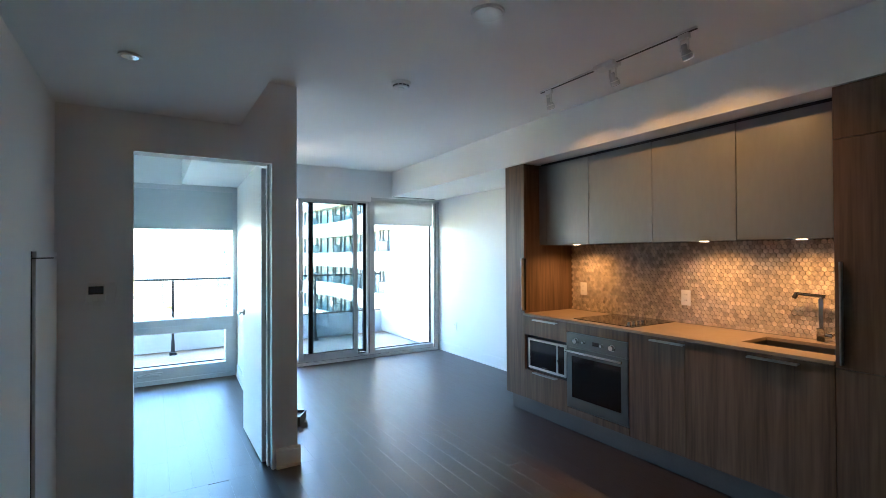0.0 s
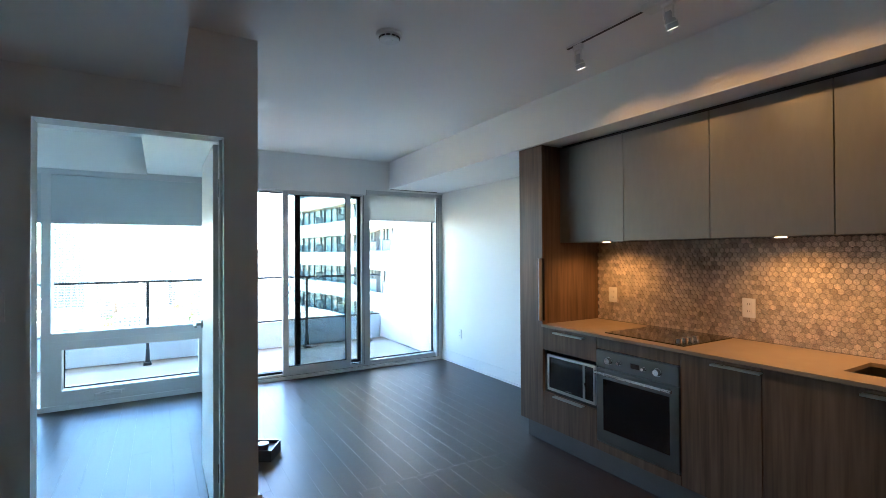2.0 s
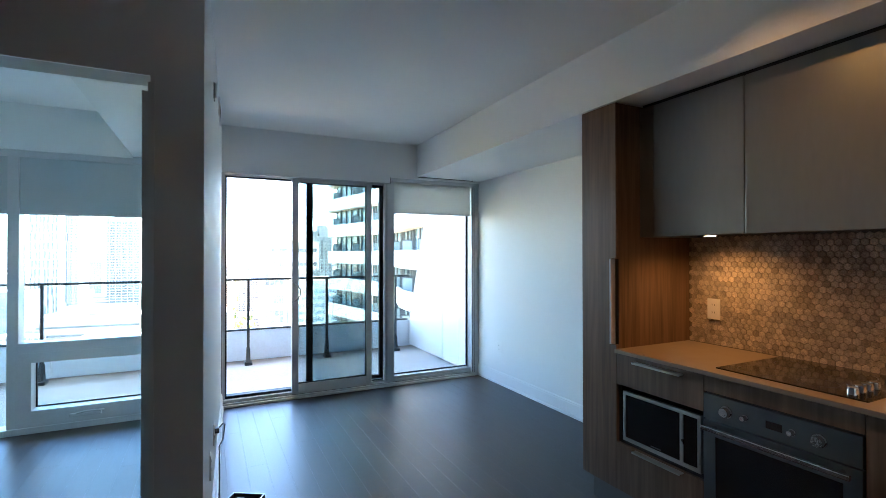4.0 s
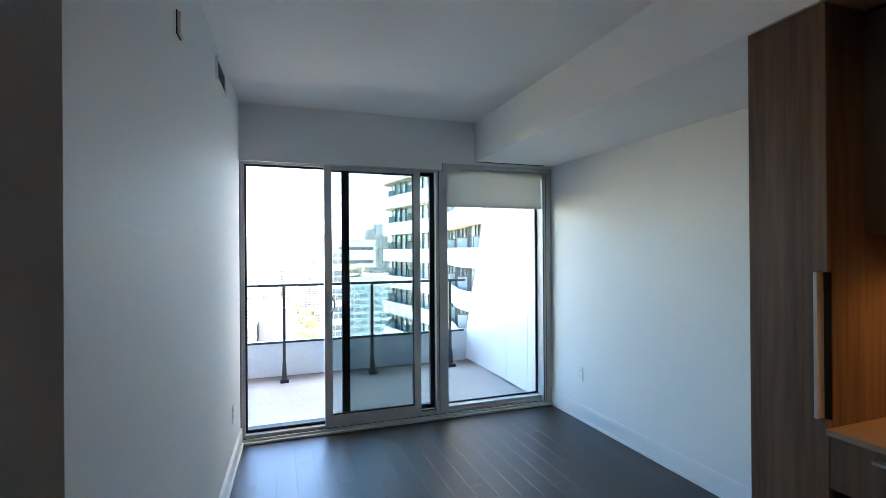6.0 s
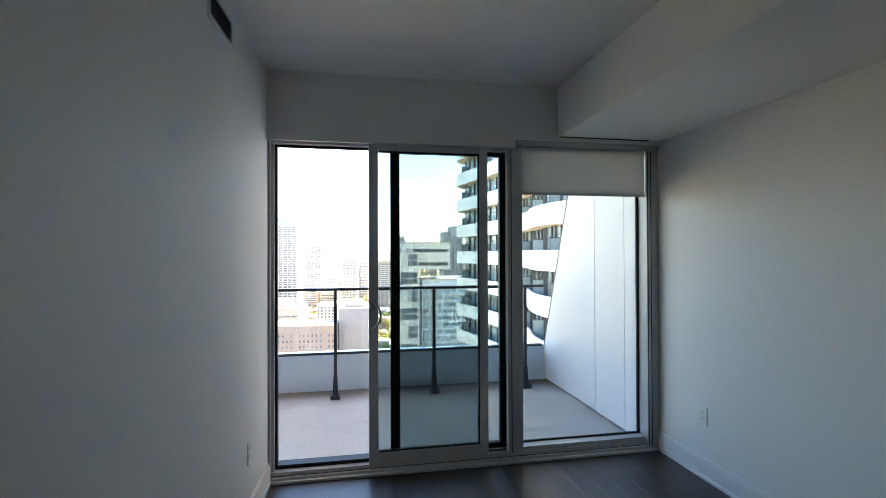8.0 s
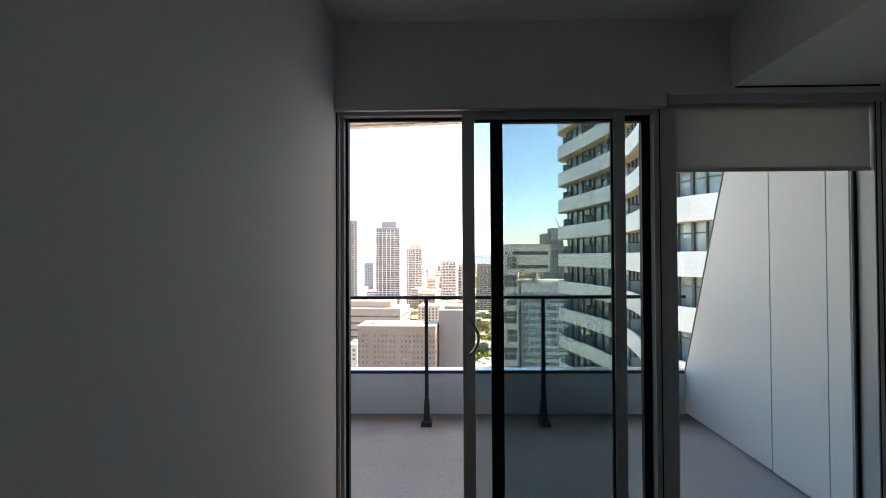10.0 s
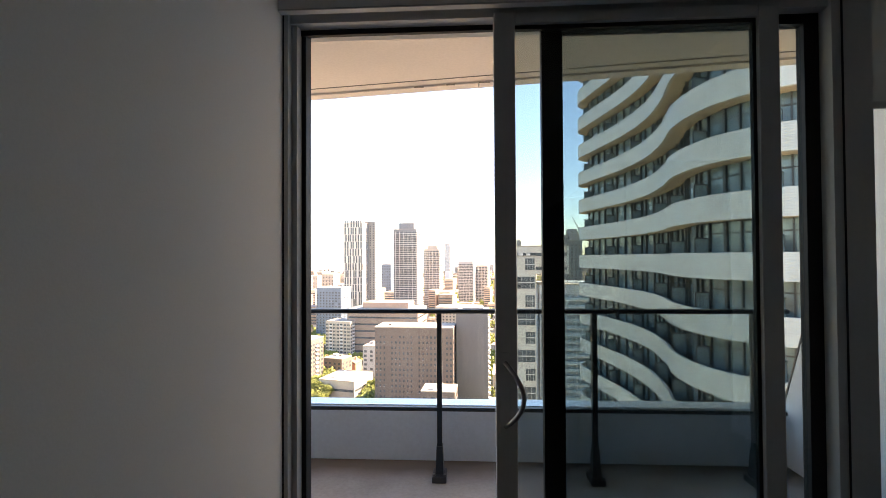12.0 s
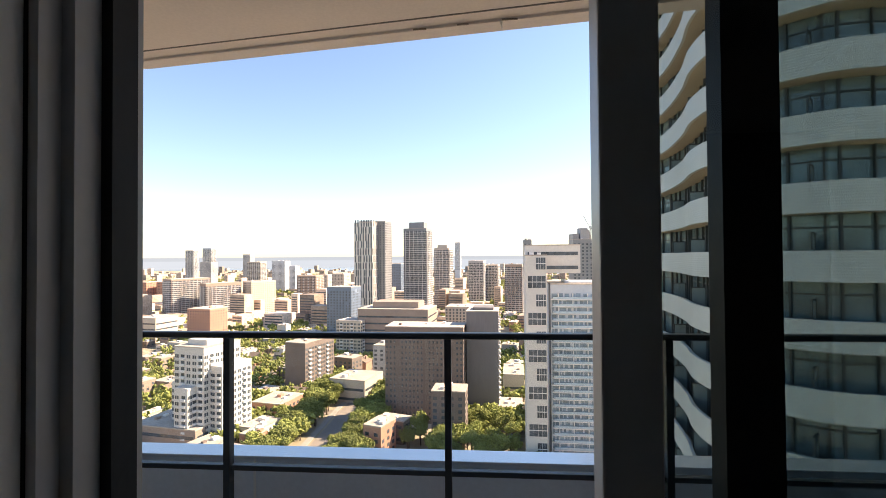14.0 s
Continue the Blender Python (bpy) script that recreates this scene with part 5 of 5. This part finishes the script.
tower("apartment_tower", 25.1, 212.6, 8.6, 16, 1.5, -3, "bays", M_bwhite, "white apartment tower with stacked dark window bays", "tower", cap=0)
tower("apartment_tower", 50.5, 223.1, 36.9, 26, -10.7, -3, "balcony", M_bpale, "grey apartment tower lined with glass balconies", "tower", cap=1, rail=True)
tower("roof_penthouse", 33.4, 222.2, 23.2, 16, 5.9, -3, "strip", M_bwhite, "white penthouse block on the apartment tower", "building", cap=0, zb=-6)


def unfinished_tower(x, y, w, zr):
    tower("unfinished_tower", x, y, w, 30, zr, -3, "grid", M_bdark, "dark unfinished office tower below a slanted grey core", "tower", cap=0)
    t = thing("tower_core", (0, 0, 0), "slanted grey concrete core on an unfinished tower roof", "building")
    bm = bmesh.new()
    box(bm, -w * 0.5, -w * 0.2, -10, 10, 0, 4.9)
    part("shoulder", bm, M_bdark, t)
    bm = bmesh.new()
    n = 6
    for k in range(n):
        a = k / n
        x0, x1 = -w * 0.12 + 0.5 * a, w * (0.42 - 0.24 * a * a * a)
        box(bm, x0, x1, -8 + a, 8 - a, k * 1.72, (k + 1) * 1.72 - 0.3)
        box(bm, x0 + 0.5, x1 - 0.5, -7.4 + a, 7.4 - a, (k + 1) * 1.72 - 0.3, (k + 1) * 1.72)
    part("core_wall", bm, M_bgrey, t)
    t.matrix_world = pose(x, y, zr + 0.5)
    c = thing("tower_crane", (0, 0, 0), "thin grey luffing tower crane on an unfinished roof", "crane")
    bm = bmesh.new()
    for dx in (-0.45, 0.45):
        for dy in (-0.45, 0.45):
            cyl(bm, (dx, dy, 0), (dx, dy, 10.1), 0.14, n=6)
    for k in range(8):
        z, sg = k * 1.25, 1 if k % 2 else -1
        for dy in (-0.45, 0.45):
            cyl(bm, (-0.45 * sg, dy, z), (0.45 * sg, dy, z + 1.25), 0.09, n=5)
    part("mast", bm, M_bstone, c)
    bm = bmesh.new()
    for dy in (-0.4, 0.4):
        cyl(bm, (0, dy, 10.0), (-5.9, dy * 0.4, 20.9), 0.13, n=6)
    cyl(bm, (-0.8, 0, 9.8), (-6.1, 0, 20.3), 0.11, n=6)
    for k in range(12):
        a, b = k / 12, (k + 1) / 12
        cyl(bm, (-5.9 * a, 0.4 - 0.24 * a, 10.0 + 10.9 * a), (-0.8 - 5.3 * b, 0, 9.8 + 10.5 * b), 0.07, n=5)
    part("jib", bm, M_bstone, c)
    boxpart("counterweight", (0.4, 2.2, -0.7, 0.7, 8.7, 10.0), M_bstone, c)
    boxpart("cab", (-0.9, 0.7, -0.7, 0.7, 10.1, 11.4), M_bgrey, c)
    c.matrix_world = pose(x + w * 0.36, y - 11, zr + 0.5)


unfinished_tower(93.7, 449.3, 17.6, 15.9)
tower("office_tower", 44.3, 437.8, 7.0, 14, 15.5, -3, "grid", M_bdark, "slim dark tower behind a white penthouse", "tower")
tower("brick_building", -144.9, 232.3, 36.4, 26, -78.0, -10, "strip", M_bbrown, "long low tan brick building with a flat roof", "building")
tower("brick_building", -113.7, 270.7, 18.5, 22, -78.6, -12, "grid", M_bred, "low red brick corner building", "building")
tower("apartment_tower", -112.2, 429.9, 24.0, 22, -55.0, -12, "resid", M_bcream, "cream stepped apartment block", "tower")
tower("commercial_building", -359.1, 513.1, 28.4, 30, -63.5, -12, "strip", M_bcream, "low cream building among trees", "building")
tower("apartment_tower", -66.7, 342.0, 8.8, 20, -60.1, -10, "grid", M_bgrey, "narrow grey concrete apartment block", "tower")
tower("commercial_building", 23.3, 323.8, 13.2, 30, -73.4, -4, "strip", M_bcream, "low cream warehouse with a flat roof", "building")
tower("brick_building", 18.5, 279.3, 13.1, 18, -81.7, -4, "grid", M_brick, "old brown brick house row", "building")
# low-rise fill: the nearer ones singly, the far ones joined
rng = random.Random(11)
walls = [(M_bcream, "cream"), (M_bbrown, "brown"), (M_bred, "red brick"), (M_bgrey, "grey"), (M_brick, "dark brick"), (M_bwhite, "white")]


def free(x, y, w, d):
    r = max(w, d) * 0.55
    if any((x - a) ** 2 + (y - b) ** 2 < (q + r) ** 2 for a, b, q in TAKEN):
        return False
    if abs(x + 76) < 24 and y < 330 or abs(x + 76) < w / 2 + 9:
        return False
    return not (any(abs(y - c) < d / 2 + 7 for c in (178, 282, 395, 560, 760)) or any(abs(x - c) < w / 2 + 6 for c in (-240, -160, 10, 95)))


fills, tries = 0, 0
while fills < 310 and tries < 9000:
    tries += 1
    dist, brg = 165 + 560 * rng.random() ** 1.2, radians(rng.uniform(-60, 20))
    x, y = dist * math.sin(brg), dist * math.cos(brg)
    w, d = rng.uniform(7, 17), rng.uniform(8, 20)
    if not free(x, y, w, d):
        continue
    m, word = rng.choice(walls)
    hgt = rng.choice((5, 6, 7, 8, 9, 11, 15))
    tower("low_building", x, y, w, d, GZ + hgt, rng.choice((-14, -18, -20)), rng.choice(("grid", "strip", "grid")), m,
          "%s low-rise building among the city streets and trees" % word, "building", plant=True)
    fills += 1
M_far = mat("far_rooftops", (0.54, 0.45, 0.36), 0.85, vary=0.2, scale=0.05, fine=0.4, bump=0.0, rnd=0.45, alt=(0.4, 0.3, 0.23), island=True)
bm, fw = bmesh.new(), bmesh.new()
for k in range(2600):
    dist, brg = 620 + 2900 * rng.random() ** 1.35, radians(rng.uniform(-62, 24))
    x, y = dist * math.sin(brg), dist * math.cos(brg)
    w, d = rng.uniform(9, 30), rng.uniform(9, 30)
    h = rng.uniform(5, 14) if rng.random() < 0.84 else rng.uniform(16, 42)
    if any((x - a) ** 2 + (y - b) ** 2 < (q + 16) ** 2 for a, b, q in TAKEN[:60]):
        continue
    c, s_ = math.cos(radians(-16)), math.sin(radians(-16))
    prism(bm, [(x + p * c - q * s_, y + p * s_ + q * c) for p, q in ((-w / 2, -d / 2), (w / 2, -d / 2), (w / 2, d / 2), (-w / 2, d / 2))], GZ, GZ + h)
    for f in range(1, int(h / 3.5)):
        prism(fw, [(x + p * c - q * s_, y + p * s_ + q * c) for p, q in ((-w / 2 + 1, -d / 2 - 0.15), (w / 2 - 1, -d / 2 - 0.15), (w / 2 - 1, -d / 2 + 0.2), (-w / 2 + 1, -d / 2 + 0.2))], GZ + f * 3.5, GZ + f * 3.5 + 1.5)
tagged(part("far_rooftops", bm, M_far, None), "sunlit low roofs and blocks of the distant city", "buildings", "", "stuff")
tagged(part("far_window_rows", fw, M_bwin, None), "dark window rows of the distant city blocks", "windows", "", "stuff")

# pitched roofs of old houses
M_shingle = mat("shingle_roof", (0.23, 0.17, 0.13), 0.9, vary=0.2, scale=0.3, fine=2.0, bump=0.0)


def gable_house(x, y, w, d, h, rise, rot, label):
    TAKEN.append((x, y, max(w, d) * 0.6))
    t = thing("gabled_house", (0, 0, 0), label, "house", "gabled houses")
    boxpart("wall", (-w / 2, w / 2, -d / 2, d / 2, 0, h), M_bred, t)
    bm = bmesh.new()
    e = 0.5
    v = [bm.verts.new(p) for p in ((-w / 2 - e, -d / 2 - e, h), (w / 2 + e, -d / 2 - e, h), (w / 2 + e, d / 2 + e, h), (-w / 2 - e, d / 2 + e, h), (0, -d / 2 - e, h + rise), (0, d / 2 + e, h + rise))]
    for f in ((3, 2, 1, 0), (0, 1, 4), (2, 3, 5), (1, 2, 5, 4), (3, 0, 4, 5)):
        bm.faces.new([v[i] for i in f])
    part("roof", bm, M_shingle, t)
    boxpart("chimney", (w * 0.2, w * 0.2 + 0.9, -0.5, 0.5, h + rise * 0.4, h + rise + 1), M_bred, t)
    t.matrix_world = pose(x, y, GZ, 0, 0, rot)


for k in range(46):
    x, y = rng.uniform(-210, -92), rng.uniform(235, 420)
    if any((x - a) ** 2 + (y - b) ** 2 < (r + 8) ** 2 for a, b, r in TAKEN):
        continue
    gable_house(x, y, rng.uniform(8, 12), rng.uniform(10, 16), rng.uniform(6, 8), rng.uniform(3, 4.5), rng.choice((-10, 80)), "old brick house with a brown gabled roof")

# ---- trees ----
M_leaf = mat("leaves", (0.27, 0.285, 0.085), 0.85, vary=0.2, scale=0.12, fine=0.8, bump=0.0, rnd=0.25, alt=(0.18, 0.205, 0.065), spec=0.2)
M_bark = mat("bark", (0.12, 0.09, 0.07), 0.9, vary=0.2, scale=3)


def crown(bm, rng, cx, cy, cz, rad, n, size):
    for k in range(n):
        u = Vector((rng.gauss(0, 1), rng.gauss(0, 1), rng.gauss(0, 0.75))).normalized() * rad * rng.uniform(0.35, 1.0) ** 0.6
        m = Matrix.Translation((cx + u.x, cy + u.y, cz + u.z * 0.8)) @ pose(0, 0, 0, rng.uniform(0, 360), rng.uniform(0, 360), 0) @ Matrix.Diagonal((rng.uniform(0.7, 1.3) * size, rng.uniform(0.7, 1.3) * size, rng.uniform(0.4, 0.8) * size, 1))
        r = [bm.verts.new(m @ Vector(p)) for p in ((1, 0, 0), (0.1, 1, 0.1), (-0.9, 0.2, 0), (-0.1, -1, -0.1), (0, 0.1, 1), (0.1, 0, -0.9))]
        for a, b, c in ((0, 1, 4), (1, 2, 4), (2, 3, 4), (3, 0, 4), (1, 0, 5), (2, 1, 5), (3, 2, 5), (0, 3, 5)):
            bm.faces.new((r[a], r[b], r[c]))


crowns, trunk_me = [], None
for k in range(5):
    bm = bmesh.new()
    rg = random.Random(50 + k)
    for lobe in range(7):
        a = lobe * 0.9 + rg.random()
        q = rg.uniform(1.4, 3.6) if lobe else 0.5
        crown(bm, rg, q * math.cos(a), q * math.sin(a), rg.uniform(7.0, 10.2), rg.uniform(1.9, 2.8), 105, 0.46)
    crowns.append(mesh_of("crown", bm, M_leaf))
bm = bmesh.new()
cyl(bm, (0, 0, 0), (0, 0, 6.5), 0.4, 0.22, 8)
for a in range(5):
    cyl(bm, (0, 0, 4.2 + a * 0.4), (3 * math.cos(a * 1.3), 3 * math.sin(a * 1.3), 8 + a * 0.4), 0.16, 0.05, 6)
trunk_me = mesh_of("trunk", bm, M_bark)


def tree(x, y, s):
    t = thing("street_tree", (x, y, GZ), "leafy green deciduous street tree", "tree", "street trees")
    for me in (trunk_me, crowns[rng.randrange(5)]):
        o = new(me.name, me)
        o.parent = t
    t.matrix_world = pose(x, y, GZ, 0, 0, rng.uniform(0, 360)) @ Matrix.Diagonal((s, s, s, 1))


placed = 0
for k in range(2200):
    if placed > 290:
        break
    if k < 160:
        x, y = rng.uniform(-62, 62), rng.uniform(180, 258)
    elif k < 620:
        x, y = -76 + rng.choice((-1, 1)) * rng.uniform(11.5, 27), rng.uniform(150, 330)
    else:
        x, y = rng.uniform(-260, 60), rng.uniform(190, 480)
    if any((x - a) ** 2 + (y - b) ** 2 < (r * 0.85 + 4) ** 2 for a, b, r in TAKEN) or abs(x + 76) < 11.5:
        continue
    tree(x, y, rng.uniform(0.8, 1.2))
    placed += 1
bm = bmesh.new()
for k in range(10500):
    dist = 250 + 2300 * rng.random() ** 1.25
    brg = radians(rng.uniform(-62, 20))
    x, y = dist * math.sin(brg), dist * math.cos(brg)
    q = noise.noise(Vector((x / 130, y / 130, 0)))
    if q < -0.22 or any((x - a) ** 2 + (y - b) ** 2 < (r * 0.8 + 4) ** 2 for a, b, r in TAKEN[:90]):
        continue
    if abs(x + 76) < 13:
        continue
    if dist < 650:
        crown(bm, rng, x, y, GZ + 7, 5, 22, 1.5)
    else:
        crown(bm, rng, x, y, GZ + 6, 6, 6, 3.0)
tagged(part("far_woods", bm, M_leaf, None), "green tree canopy spreading between the far buildings", "trees", "", "stuff")

# ---- planks and tiles ----
def planks(x0, x1, y0, y1, width=0.127, length=1.25):
    rows = int(round((x1 - x0) / width))
    shared = {}
    for r in range(rows):
        xa = x0 + r * width
        xb = min(xa + width, x1)
        y = y0 - random.random() * length
        while y < y1 - 0.01:
            ya, yb = max(y, y0), min(y + length, y1)
            y += length
            if yb - ya < 0.03:
                continue
            key = (round(xb - xa, 4), round(yb - ya, 3))
            if key not in shared:
                w, l = key[0] - 0.0005, key[1] - 0.0005
                bm = bmesh.new()
                b = 0.00012
                lo = [bm.verts.new(p) for p in ((-w / 2, -l / 2, -0.010), (w / 2, -l / 2, -0.010), (w / 2, l / 2, -0.010), (-w / 2, l / 2, -0.010))]
                mi = [bm.verts.new((v.co.x, v.co.y, -b)) for v in lo]
                hi = [bm.verts.new((v.co.x - math.copysign(b, v.co.x), v.co.y - math.copysign(b, v.co.y), 0)) for v in lo]
                bm.faces.new(hi)
                for p, q in ((lo, mi), (mi, hi)):
                    for i in range(4):
                        bm.faces.new((p[i], p[(i + 1) % 4], q[(i + 1) % 4], q[i]))
                shared[key] = mesh_of("plank", bm, M_plank)
            o = new("plank", shared[key])
            o.location = ((xa + xb) / 2, (ya + yb) / 2, 0.0)
            o.parent = floor


planks(XL, XR, 0.6, YD, length=1.5)
planks(1.0, XR, YD, YG - 0.09, length=1.5)
planks(-2.05, 1.0, YD, YG - 0.09, length=1.5)
bm = bmesh.new()
box(bm, XL, XR, Y0, 0.6, -0.011, -0.001)
part("far_planks", bm, M_plank, floor)

# hexagon mosaic
S = 0.0325
ROWH = S * 0.866


def hexmesh(bm, cy, cz):
    r = S / math.sqrt(3) * 0.93
    a = [(cy + r * math.cos(radians(30 + 60 * k)), cz + r * math.sin(radians(30 + 60 * k))) for k in range(6)]
    inner = [(cy + (y - cy) * 0.88, cz + (z - cz) * 0.88) for y, z in a]
    v0 = [bm.verts.new((0.006, y, z)) for y, z in a]
    v1 = [bm.verts.new((0.0012, y, z)) for y, z in a]
    v2 = [bm.verts.new((0, y, z)) for y, z in inner]
    bm.faces.new(v2[::-1])
    for p, q in ((v0, v1), (v1, v2)):
        for i in range(6):
            bm.faces.new((p[i], q[i], q[(i + 1) % 6], p[(i + 1) % 6]))


bm = bmesh.new()
hexmesh(bm, 0, 0)
hex_me = mesh_of("tile", bm, M_hex)
count = 0
rest = bmesh.new()
z, row = 0.913 + S * 0.45, 0
while z < 1.545:
    y = YF - S * 0.5 - (S / 2 if row % 2 else 0)
    while y > YN + 0.02:
        if y > 2.55 and count < 310:
            o = new("tile", hex_me)
            o.location = (KB + random.uniform(-0.0006, 0.0006), y, z)
            o.parent = bs
            count += 1
        else:
            hexmesh(rest, y, z)
        y -= S
    z += ROWH
    row += 1
me = mesh_of("mosaic_tiles", rest, M_hex)
o = new("mosaic_tiles", me)
o.location = (KB, 0, 0)
o.parent = bs
tagged(o, kind="stuff")
